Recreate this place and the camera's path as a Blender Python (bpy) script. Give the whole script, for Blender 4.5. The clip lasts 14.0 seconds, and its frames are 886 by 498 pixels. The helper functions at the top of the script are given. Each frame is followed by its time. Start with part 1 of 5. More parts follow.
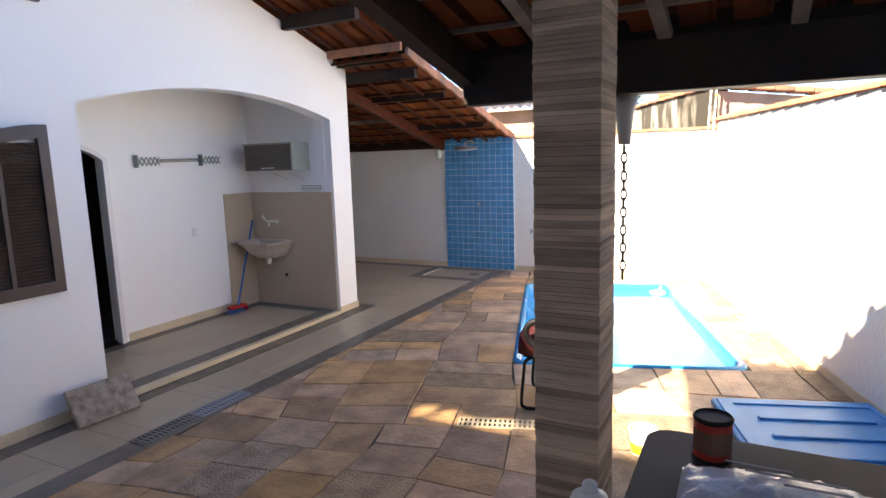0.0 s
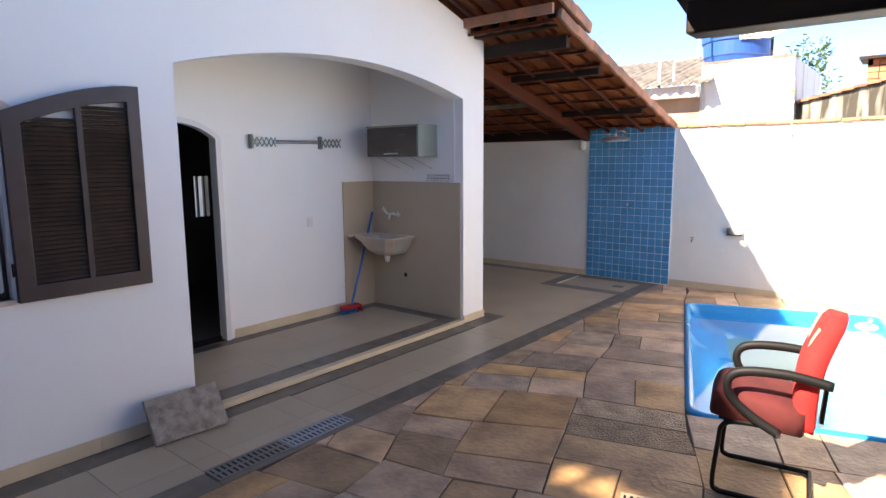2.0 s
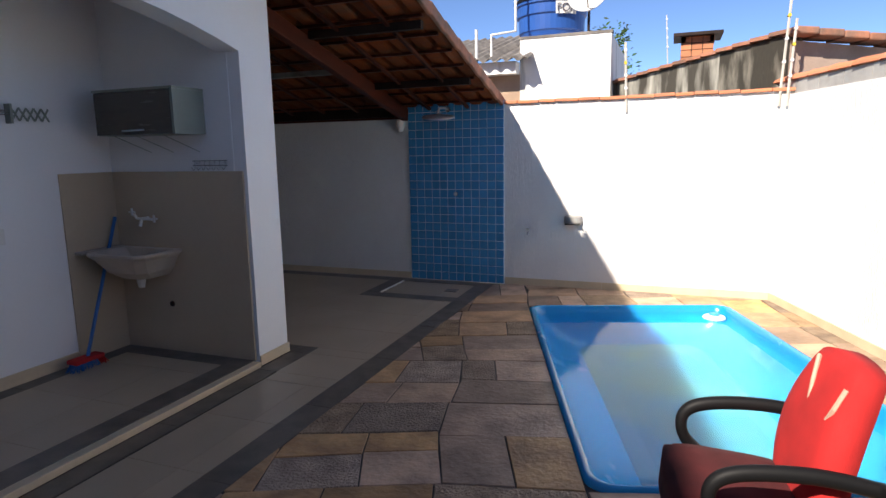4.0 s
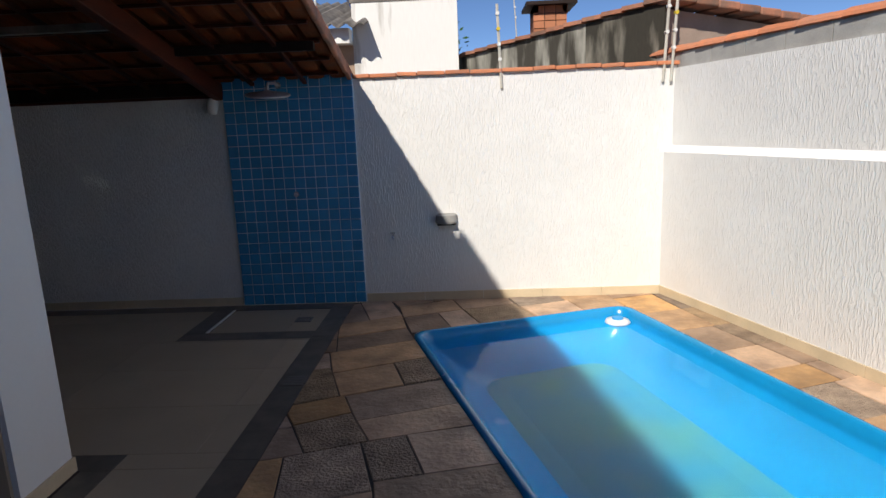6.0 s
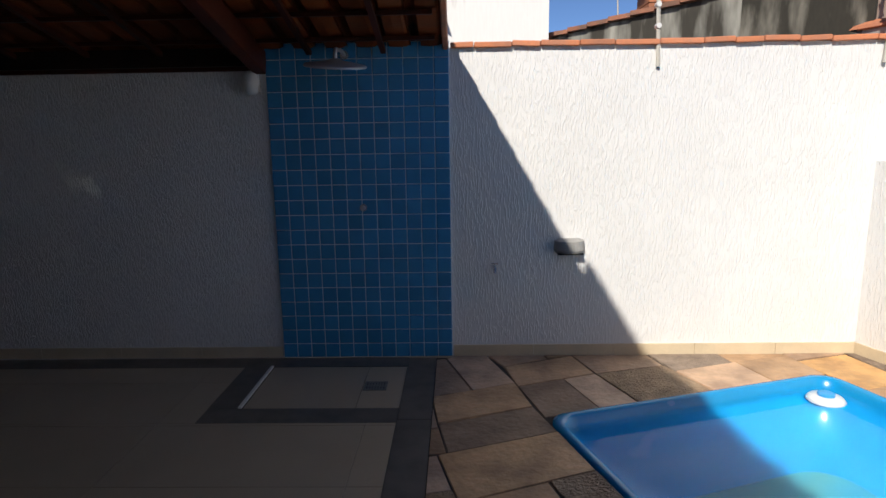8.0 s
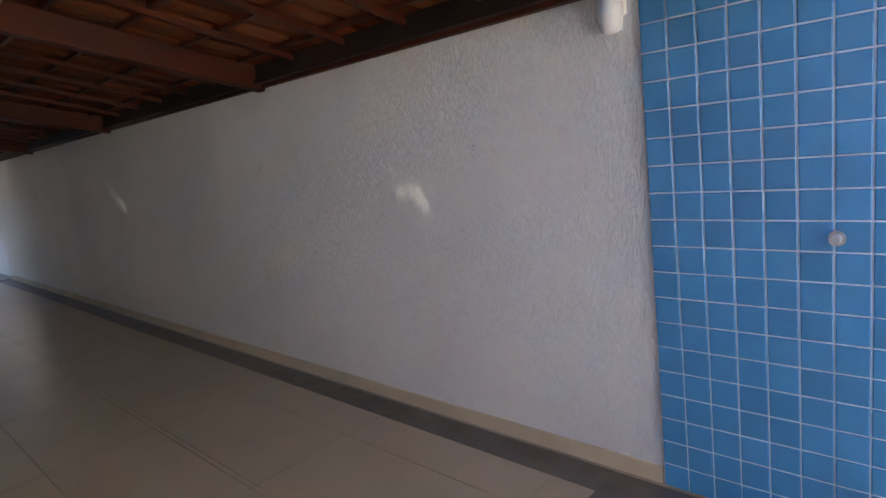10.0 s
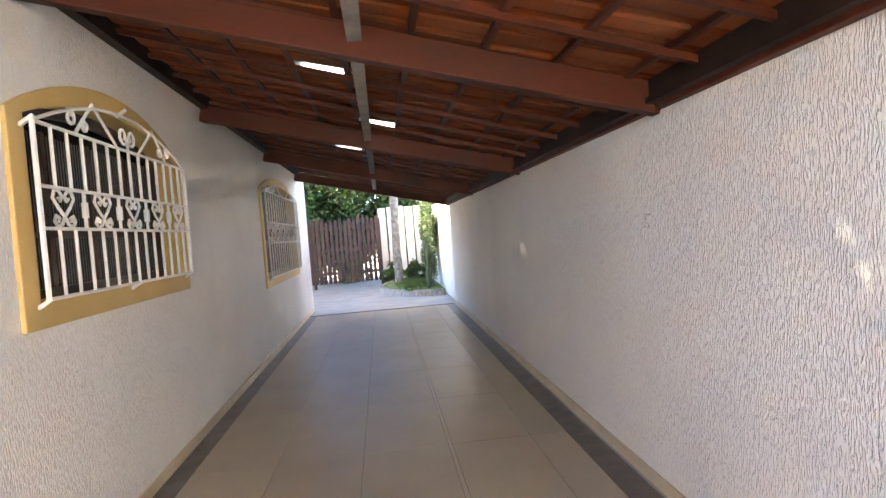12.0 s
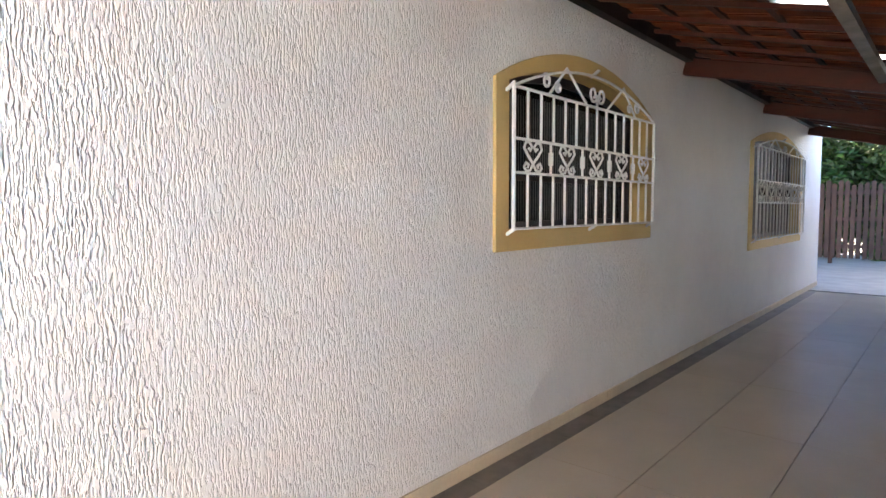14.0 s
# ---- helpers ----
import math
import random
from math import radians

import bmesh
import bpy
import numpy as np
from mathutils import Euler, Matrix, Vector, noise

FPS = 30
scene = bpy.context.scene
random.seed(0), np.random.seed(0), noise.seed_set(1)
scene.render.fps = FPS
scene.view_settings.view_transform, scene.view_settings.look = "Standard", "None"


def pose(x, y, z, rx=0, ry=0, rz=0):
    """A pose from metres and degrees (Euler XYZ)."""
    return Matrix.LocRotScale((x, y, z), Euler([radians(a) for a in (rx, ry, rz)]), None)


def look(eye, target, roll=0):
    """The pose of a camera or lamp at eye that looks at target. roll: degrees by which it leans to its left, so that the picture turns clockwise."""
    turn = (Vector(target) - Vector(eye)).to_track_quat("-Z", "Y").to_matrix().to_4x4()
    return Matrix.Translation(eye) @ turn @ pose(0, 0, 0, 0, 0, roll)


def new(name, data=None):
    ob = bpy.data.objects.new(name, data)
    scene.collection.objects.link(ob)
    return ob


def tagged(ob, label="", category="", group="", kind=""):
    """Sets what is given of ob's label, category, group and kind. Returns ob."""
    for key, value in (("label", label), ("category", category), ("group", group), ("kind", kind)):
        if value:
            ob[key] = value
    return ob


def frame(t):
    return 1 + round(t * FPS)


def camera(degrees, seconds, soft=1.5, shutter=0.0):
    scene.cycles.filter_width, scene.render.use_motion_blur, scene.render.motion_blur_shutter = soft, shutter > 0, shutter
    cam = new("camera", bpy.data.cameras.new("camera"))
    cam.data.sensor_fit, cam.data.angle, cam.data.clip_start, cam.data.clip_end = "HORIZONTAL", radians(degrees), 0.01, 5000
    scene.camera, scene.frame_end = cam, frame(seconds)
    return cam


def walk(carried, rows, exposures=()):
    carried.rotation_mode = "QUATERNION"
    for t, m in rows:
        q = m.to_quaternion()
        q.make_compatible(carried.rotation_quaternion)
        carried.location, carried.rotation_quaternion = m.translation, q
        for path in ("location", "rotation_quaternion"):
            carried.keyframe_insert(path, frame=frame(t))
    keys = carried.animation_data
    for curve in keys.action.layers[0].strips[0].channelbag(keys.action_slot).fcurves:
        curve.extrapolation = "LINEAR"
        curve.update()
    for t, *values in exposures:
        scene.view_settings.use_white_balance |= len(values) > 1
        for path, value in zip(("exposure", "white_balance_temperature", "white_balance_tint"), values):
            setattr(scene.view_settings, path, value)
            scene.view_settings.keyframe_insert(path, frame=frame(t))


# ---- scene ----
cam = camera(73.0, 14.0)
PATH = [
    (0.0, (1.967, -0.641, 1.897), (1.062, 1.118, 1.599), -1.75),
    (0.5, (1.768, -0.303, 1.816), (0.502, 1.225, 1.563), -1.21),
    (1.0, (1.613, -0.144, 1.814), (0.198, 1.250, 1.574), -0.16),
    (1.5, (1.433, 0.023, 1.798), (0.064, 1.455, 1.523), -0.29),
    (2.0, (1.262, 0.217, 1.766), (0.018, 1.756, 1.475), -0.38),
    (2.5, (1.049, 0.528, 1.720), (-0.067, 2.162, 1.433), -0.36),
    (3.0, (0.771, 0.875, 1.672), (-0.215, 2.592, 1.388), -0.68),
    (3.5, (0.508, 1.286, 1.663), (-0.330, 3.075, 1.353), -0.90),
    (4.0, (0.405, 1.604, 1.657), (-0.300, 3.448, 1.334), -1.04),
    (4.2, (0.404, 1.732, 1.651), (-0.286, 3.582, 1.334), -1.19),
    (6.3, (-0.626, 3.145, 1.724), (-0.616, 5.104, 1.322), -1.76),
    (6.5, (-0.697, 3.324, 1.733), (-0.648, 5.283, 1.334), -1.34),
    (7.0, (-0.890, 3.685, 1.716), (-0.789, 5.642, 1.314), -1.07),
    (7.5, (-1.163, 4.079, 1.671), (-1.100, 6.039, 1.282), -1.09),
    (8.0, (-1.471, 4.505, 1.614), (-1.517, 6.470, 1.242), -0.88),
    (8.5, (-1.576, 4.919, 1.575), (-1.875, 6.863, 1.210), -2.14),
    (8.7, (-1.613, 5.068, 1.574), (-2.031, 6.991, 1.219), -2.36),
    (10.8, (-1.933, 7.092, 1.612), (-3.678, 8.037, 1.362), -6.47),
    (11.0, (-2.030, 7.140, 1.570), (-3.826, 8.000, 1.377), -5.04),
    (11.5, (-2.227, 7.122, 1.571), (-4.134, 7.712, 1.446), -4.88),
    (12.0, (-2.551, 7.298, 1.554), (-4.539, 7.500, 1.492), -4.56),
    (12.5, (-2.731, 7.541, 1.569), (-4.719, 7.323, 1.534), -3.10),
    (13.0, (-2.738, 7.661, 1.540), (-4.656, 7.099, 1.479), -2.43),
    (13.5, (-2.580, 7.701, 1.494), (-4.352, 6.781, 1.389), -1.82),
    (14.0, (-2.549, 7.729, 1.498), (-4.062, 6.428, 1.364), -0.16),
]
# ---- end of path ----
EXPOSURES = [(0.0, 2.75, 8200, 14), (1.0, 2.65, 8300, 15), (2.0, 2.65, 7900, 14), (3.2, 2.0, 7300, 14), (4.2, 1.08, 6800, 12), (6.3, 0.36, 6600, 10), (7.6, 0.4, 6500, 10), (8.7, 0.55, 6500, 10), (10.8, 4.65, 8600, 16), (12.2, 4.85, 8500, 16), (13.2, 4.85, 8000, 14), (14.0, 4.5, 7500, 13)]
walk(cam, [(t, look(eye, aim, lean)) for t, eye, aim, lean in PATH], EXPOSURES)

# ---- world and sun ----
SUN_DIR = Vector((0.375, 1.0, -0.91)).normalized()
world = bpy.data.worlds.new("sky")
scene.world = world
world.use_nodes = True
wn = world.node_tree
sky = wn.nodes.new("ShaderNodeTexSky")
sky.sky_type, sky.sun_disc = "NISHITA", False
sky.sun_elevation = math.asin(-SUN_DIR.z)
sky.sun_rotation = math.atan2(-SUN_DIR.x, -SUN_DIR.y)
sky.air_density, sky.dust_density, sky.ozone_density = 0.5, 0.0, 6.0
wn.links.new(sky.outputs[0], wn.nodes["Background"].inputs[0])
wn.nodes["Background"].inputs[1].default_value = 0.088
sun = new("sun", bpy.data.lights.new("sun", "SUN"))
sun.data.energy, sun.data.angle, sun.data.color = 3.8, radians(0.9), (1.0, 0.94, 0.85)
sun.matrix_world = look((-4, -8, 10), Vector((-4, -8, 10)) + SUN_DIR)

# ---- helpers of this place ----
XH, YB, YC = -2.59, 8.75, 5.70          # house front, back wall, house side in the passage
A0 = Vector((0.08, 4.36, 0.0))          # near corner of the pool
UU, VV = Vector((0.955, 0.297, 0.0)).normalized(), Vector((-0.297, 0.955, 0.0)).normalized()


def uv(u, v, z=0.0):
    return A0 + UU * u + VV * v + Vector((0, 0, z))


def link(name, bm, material, parent=None, label="", smooth=False, bevel=0.0):
    me = bpy.data.meshes.new(name)
    bm.normal_update()
    bm.to_mesh(me)
    bm.free()
    me.materials.append(material)
    if smooth:
        for p in me.polygons:
            p.use_smooth = True
    ob = new(name, me)
    if parent is not None:
        ob.parent = parent
    if label:
        ob["label"] = label
    if bevel:
        m = ob.modifiers.new("bevel", "BEVEL")
        m.width, m.segments, m.limit_method, m.angle_limit = bevel, 2, "ANGLE", radians(40)
    return ob


def part(name, bm, material, parent, label="", smooth=False, bevel=0.0):
    return link(name, bm, material, parent, label, smooth, bevel)


def thing(name, at, label, category, group="", kind="", turn=0.0):
    e = new(name)
    e.empty_display_size = 0.1
    e.matrix_basis = pose(at[0], at[1], at[2], 0, 0, turn)
    return tagged(e, label, category, group, kind)


def struct(ob, label="", category=""):
    return tagged(ob, label, category, kind="structure")


def box(lo, hi, bm=None):
    bm = bm or bmesh.new()
    x0, y0, z0 = lo
    x1, y1, z1 = hi
    vs = [bm.verts.new(p) for p in ((x0, y0, z0), (x1, y0, z0), (x1, y1, z0), (x0, y1, z0), (x0, y0, z1), (x1, y0, z1), (x1, y1, z1), (x0, y1, z1))]
    for f in ((0, 3, 2, 1), (4, 5, 6, 7), (0, 1, 5, 4), (1, 2, 6, 5), (2, 3, 7, 6), (3, 0, 4, 7)):
        bm.faces.new([vs[i] for i in f])
    return bm


def bar(a, b, w, h, bm=None, up=(0, 0, 1)):
    """A square-cut member from a to b, w wide and h deep about its axis."""
    bm = bm or bmesh.new()
    a, b = Vector(a), Vector(b)
    d = (b - a).normalized()
    s = d.cross(Vector(up))
    s = s.normalized() if s.length > 1e-4 else Vector((1, 0, 0))
    n = s.cross(d).normalized()
    vs = [bm.verts.new(p + s * i * w / 2 + n * j * h / 2) for p in (a, b) for i, j in ((-1, -1), (1, -1), (1, 1), (-1, 1))]
    for f in ((3, 2, 1, 0), (4, 5, 6, 7), (0, 1, 5, 4), (1, 2, 6, 5), (2, 3, 7, 6), (3, 0, 4, 7)):
        bm.faces.new([vs[i] for i in f])
    return bm


def tube(points, r, bm=None, n=8, closed=False):
    """A round pipe along points."""
    bm = bm or bmesh.new()
    pts = [Vector(p) for p in points]
    rings = []
    side = None
    for i, p in enumerate(pts):
        d = (pts[min(i + 1, len(pts) - 1)] - pts[max(i - 1, 0)]).normalized()
        if side is None:
            side = d.cross(Vector((0, 0, 1)))
            if side.length < 0.05:
                side = d.cross(Vector((1, 0, 0)))
        side = (side - d * side.dot(d)).normalized()
        up = d.cross(side)
        rr = r[i] if isinstance(r, (list, tuple)) else r
        rings.append([bm.verts.new(p + (side * math.cos(2 * math.pi * k / n) + up * math.sin(2 * math.pi * k / n)) * rr) for k in range(n)])
    for a, b in zip(rings, rings[1:]):
        for k in range(n):
            bm.faces.new((a[k], a[(k + 1) % n], b[(k + 1) % n], b[k]))
    bm.faces.new(rings[0][::-1])
    bm.faces.new(rings[-1])
    return bm


def lathe(profile, n=24, bm=None, at=(0, 0, 0)):
    """A turned shape: profile of (radius, height)."""
    bm = bm or bmesh.new()
    o = Vector(at)
    rings = [[bm.verts.new(o + Vector((r * math.cos(2 * math.pi * k / n), r * math.sin(2 * math.pi * k / n), z))) for k in range(n)] for r, z in profile]
    for a, b in zip(rings, rings[1:]):
        for k in range(n):
            bm.faces.new((a[k], a[(k + 1) % n], b[(k + 1) % n], b[k]))
    if profile[0][0] > 1e-4:
        bm.faces.new(rings[0][::-1])
    if profile[-1][0] > 1e-4:
        bm.faces.new(rings[-1])
    return bm


def slab(outline, holes, to3, depth):
    """A plate with openings: 2D loops mapped by to3(a, b, d), d from 0 to depth."""
    bm = bmesh.new()
    front = []
    for loop in [outline] + list(holes):
        vs = [bm.verts.new(to3(a, b, 0.0)) for a, b in loop]
        front += [bm.edges.new((vs[i], vs[(i + 1) % len(vs)])) for i in range(len(vs))]
    bmesh.ops.triangle_fill(bm, use_beauty=True, use_dissolve=False, edges=front)
    faces = bm.faces[:]
    ext = bmesh.ops.extrude_face_region(bm, geom=faces)
    moved = [g for g in ext["geom"] if isinstance(g, bmesh.types.BMVert)]
    off = Vector(to3(0, 0, depth)) - Vector(to3(0, 0, 0))
    bmesh.ops.translate(bm, verts=moved, vec=off)
    bmesh.ops.recalc_face_normals(bm, faces=bm.faces[:])
    return bm


def arch_loop(a0, a1, b0, spring, top, n=14):
    """An opening with a segmental arch: counter-clockwise from its lower left corner."""
    half, rise = (a1 - a0) / 2, top - spring
    r = (half * half + rise * rise) / (2 * rise)
    c, mid = top - r, (a0 + a1) / 2
    th = math.asin(min(1.0, half / r))
    pts = [(a0, b0), (a1, b0)]
    for i in range(n + 1):
        t = th - 2 * th * i / n
        pts.append((mid + r * math.sin(t), c + r * math.cos(t)))
    return pts


# ---- materials ----
def mat(name, color, rough=0.7, var=0.12, scale=3.0, fine=60.0, bump=0.15, metal=0.0, rand=0.0, second=None, stretch=(1, 1, 1), spec=0.5, dist=0.004, rvar=0.08, hue=0.0, lo=0.38, hi=0.72):
    m = bpy.data.materials.new(name)
    m.use_nodes = True
    nt = m.node_tree
    N, L = nt.nodes, nt.links
    bsdf = N["Principled BSDF"]
    bsdf.inputs["Roughness"].default_value, bsdf.inputs["Metallic"].default_value = rough, metal
    bsdf.inputs["Specular IOR Level"].default_value = spec
    co = N.new("ShaderNodeNewGeometry")
    mp = N.new("ShaderNodeMapping")
    mp.inputs["Scale"].default_value = stretch
    L.new(co.outputs["Position"], mp.inputs["Vector"])
    n1, n2 = N.new("ShaderNodeTexNoise"), N.new("ShaderNodeTexNoise")
    n1.inputs["Scale"].default_value, n1.inputs["Detail"].default_value = scale, 5.0
    n2.inputs["Scale"].default_value, n2.inputs["Detail"].default_value = fine, 6.0
    for n in (n1, n2):
        L.new(mp.outputs[0], n.inputs["Vector"])
    mix = N.new("ShaderNodeMix")
    mix.data_type = "RGBA"
    c = Vector(color)
    two = Vector(second) if second else c * (1 - 2.2 * var)
    mix.inputs["A"].default_value, mix.inputs["B"].default_value = (*c, 1), (*two, 1)
    ramp = N.new("ShaderNodeMapRange")
    ramp.inputs["From Min"].default_value, ramp.inputs["From Max"].default_value = lo, hi
    L.new(n1.outputs["Fac"], ramp.inputs["Value"])
    L.new(ramp.outputs[0], mix.inputs["Factor"])
    hsv = N.new("ShaderNodeHueSaturation")
    L.new(mix.outputs["Result"], hsv.inputs["Color"])
    val = N.new("ShaderNodeMapRange")
    val.inputs["To Min"].default_value, val.inputs["To Max"].default_value = 1 - var, 1 + var
    L.new(n2.outputs["Fac"], val.inputs["Value"])
    last = val.outputs[0]
    if rand:
        oi, isl = N.new("ShaderNodeObjectInfo"), N.new("ShaderNodeNewGeometry")
        add = N.new("ShaderNodeMath")
        add.operation = "ADD"
        L.new(oi.outputs["Random"], add.inputs[0])
        L.new(isl.outputs["Random Per Island"], add.inputs[1])
        fr = N.new("ShaderNodeMath")
        fr.operation = "FRACT"
        L.new(add.outputs[0], fr.inputs[0])
        r2 = N.new("ShaderNodeMapRange")
        r2.inputs["To Min"].default_value, r2.inputs["To Max"].default_value = 1 - rand, 1 + rand
        L.new(fr.outputs[0], r2.inputs["Value"])
        mul = N.new("ShaderNodeMath")
        mul.operation = "MULTIPLY"
        L.new(last, mul.inputs[0])
        L.new(r2.outputs[0], mul.inputs[1])
        last = mul.outputs[0]
        if hue:
            m2 = N.new("ShaderNodeMath")
            m2.operation = "MULTIPLY"
            m2.inputs[1].default_value = 7.31
            L.new(fr.outputs[0], m2.inputs[0])
            f2 = N.new("ShaderNodeMath")
            f2.operation = "FRACT"
            L.new(m2.outputs[0], f2.inputs[0])
            r3, r4 = N.new("ShaderNodeMapRange"), N.new("ShaderNodeMapRange")
            r3.inputs["To Min"].default_value, r3.inputs["To Max"].default_value = 0.5 - hue, 0.5 + hue
            r4.inputs["To Min"].default_value, r4.inputs["To Max"].default_value = 0.75, 1.2
            L.new(f2.outputs[0], r3.inputs["Value"])
            L.new(f2.outputs[0], r4.inputs["Value"])
            L.new(r3.outputs[0], hsv.inputs["Hue"])
            L.new(r4.outputs[0], hsv.inputs["Saturation"])
    L.new(last, hsv.inputs["Value"])
    L.new(hsv.outputs[0], bsdf.inputs["Base Color"])
    rr = N.new("ShaderNodeMapRange")
    rr.inputs["To Min"].default_value, rr.inputs["To Max"].default_value = max(0.02, rough - rvar), min(1.0, rough + rvar)
    L.new(n1.outputs["Fac"], rr.inputs["Value"])
    L.new(rr.outputs[0], bsdf.inputs["Roughness"])
    if bump:
        b = N.new("ShaderNodeBump")
        b.inputs["Strength"].default_value, b.inputs["Distance"].default_value = bump, dist
        L.new(n2.outputs["Fac"], b.inputs["Height"])
        L.new(b.outputs[0], bsdf.inputs["Normal"])
    return m


def stucco(name, color, depth=0.003, scale=85.0, rough=0.55, lo=0.47, hi=0.62):
    """Paint over a trowelled coating with short upright grooves."""
    m = mat(name, color, rough, var=0.03, scale=1.3, fine=9.0, bump=0)
    N, L = m.node_tree.nodes, m.node_tree.links
    co = N.new("ShaderNodeNewGeometry")
    wob = N.new("ShaderNodeTexNoise")
    wob.inputs["Scale"].default_value = 5.0
    L.new(co.outputs["Position"], wob.inputs["Vector"])
    sub = N.new("ShaderNodeVectorMath")
    sub.operation = "MULTIPLY_ADD"
    sub.inputs[1].default_value = (0.032, 0.032, 0.02)
    L.new(wob.outputs["Color"], sub.inputs[0])
    L.new(co.outputs["Position"], sub.inputs[2])
    mp = N.new("ShaderNodeMapping")
    mp.inputs["Scale"].default_value = (1, 1, 0.19)
    L.new(sub.outputs[0], mp.inputs["Vector"])
    n = N.new("ShaderNodeTexNoise")
    n.inputs["Scale"].default_value, n.inputs["Detail"].default_value, n.inputs["Roughness"].default_value = scale, 2.5, 0.45
    L.new(mp.outputs[0], n.inputs["Vector"])
    cr = N.new("ShaderNodeMapRange")
    cr.interpolation_type = "SMOOTHSTEP"
    cr.inputs["From Min"].default_value, cr.inputs["From Max"].default_value = lo, hi
    L.new(n.outputs["Fac"], cr.inputs["Value"])
    b = N.new("ShaderNodeBump")
    b.inputs["Strength"].default_value, b.inputs["Distance"].default_value = 0.8, depth
    L.new(cr.outputs[0], b.inputs["Height"])
    L.new(b.outputs[0], N["Principled BSDF"].inputs["Normal"])
    return m


def glass(name, tint=(0.9, 0.95, 1.0), rough=0.02, ior=1.45):
    m = bpy.data.materials.new(name)
    m.use_nodes = True
    b = m.node_tree.nodes["Principled BSDF"]
    b.inputs["Base Color"].default_value = (*tint, 1)
    b.inputs["Roughness"].default_value, b.inputs["IOR"].default_value = rough, ior
    b.inputs["Transmission Weight"].default_value = 1.0
    return m


M_WALL = mat("white_wall_paint", (0.84, 0.84, 0.84), 0.6, var=0.02, scale=0.9, fine=40, bump=0.08)
M_STUCCO = stucco("white_grooved_render", (0.80, 0.79, 0.77))
M_STUCCO_P = stucco("satin_grooved_render", (0.85, 0.83, 0.80), 0.0115, 130.0, 0.5, 0.36, 0.58)
M_BEIGE = mat("beige_wall_tile", (0.52, 0.42, 0.30), 0.45, var=0.04, scale=1.5, fine=30, bump=0.05)
M_SKIRT = mat("cream_skirting", (0.66, 0.54, 0.37), 0.4, var=0.07, scale=4, fine=50, bump=0.05)
M_TILE = mat("polished_floor_tile", (0.45, 0.36, 0.255), 0.38, spec=0.36, var=0.04, scale=2.0, fine=70, bump=0.03, rand=0.035, rvar=0.06)
M_BAND = mat("dark_granite_band", (0.155, 0.13, 0.105), 0.4, var=0.15, scale=7, fine=160, bump=0.12)
M_GROUT = mat("grey_grout", (0.07, 0.058, 0.048), 0.9, var=0.12, fine=120, bump=0.2)
M_STONE = mat("slate_paving", (0.53, 0.33, 0.185), 0.5, var=0.2, scale=4, fine=26, bump=1.0, rand=0.32, second=(0.27, 0.165, 0.098), dist=0.009, hue=0.004)
M_STONE_ROUGH = mat("pitted_quartzite_paving", (0.42, 0.30, 0.20), 0.7, var=0.34, scale=7, fine=55, bump=1.0, rand=0.22, second=(0.23, 0.16, 0.11), dist=0.03, hue=0.004)
M_BLUE_TILE = mat("blue_ceramic", (0.05, 0.27, 0.52), 0.22, var=0.06, scale=6, fine=30, bump=0.04, rand=0.1)
M_BLUE_GROUT = mat("pale_blue_grout", (0.60, 0.74, 0.82), 0.8, var=0.08, fine=90, bump=0.1)
M_POOL = mat("pool_fibreglass", (0.006, 0.28, 0.60), 0.25, var=0.05, scale=2, fine=20, bump=0.03)
M_SILT = mat("pool_floor_with_silt", (0.008, 0.27, 0.50), 0.5, var=0.06, scale=1.0, fine=9, bump=0.05, second=(0.10, 0.33, 0.25))
M_WATER = glass("pool_water", (0.86, 0.97, 1.0), 0.0, 1.18)
M_WATER.node_tree.nodes["Principled BSDF"].inputs["Specular IOR Level"].default_value = 0.12
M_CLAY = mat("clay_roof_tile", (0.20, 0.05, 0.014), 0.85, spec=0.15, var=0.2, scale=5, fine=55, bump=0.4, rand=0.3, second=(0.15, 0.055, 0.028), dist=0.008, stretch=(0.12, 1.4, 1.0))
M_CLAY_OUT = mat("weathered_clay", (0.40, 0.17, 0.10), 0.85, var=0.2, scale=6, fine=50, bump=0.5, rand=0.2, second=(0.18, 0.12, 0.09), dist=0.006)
M_COPING = mat("orange_coping", (0.62, 0.22, 0.10), 0.8, var=0.15, scale=7, fine=60, bump=0.4, rand=0.15, second=(0.45, 0.20, 0.12))
M_BEAM = mat("varnished_beam", (0.075, 0.017, 0.008), 0.5, spec=0.15, var=0.18, scale=3, fine=30, bump=0.25, stretch=(3, 0.7, 3), rand=0.1, second=(0.05, 0.017, 0.011))
M_DARK = mat("dark_stained_timber", (0.030, 0.018, 0.014), 0.55, spec=0.2, var=0.2, scale=4, fine=40, bump=0.3)
M_SHUT = mat("brown_shutter_paint", (0.05, 0.034, 0.034), 0.42, var=0.14, scale=6, fine=60, bump=0.15)
M_LOUVRE = mat("louvre_wood", (0.06, 0.035, 0.02), 0.5, var=0.2, scale=6, fine=50, bump=0.25)
M_GREYWOOD = mat("grey_weathered_wood", (0.25, 0.225, 0.20), 0.8, var=0.2, scale=5, fine=45, bump=0.4)
M_IRON = mat("white_painted_iron", (0.76, 0.75, 0.72), 0.45, var=0.06, scale=9, fine=80, bump=0.15)
M_YELLOW = mat("ochre_surround_paint", (0.62, 0.43, 0.17), 0.6, var=0.06, scale=2.5, fine=50, bump=0.15)
M_PEACH = mat("peach_surround_paint", (0.74, 0.56, 0.45), 0.6, var=0.05, scale=2.5, fine=50, bump=0.12)
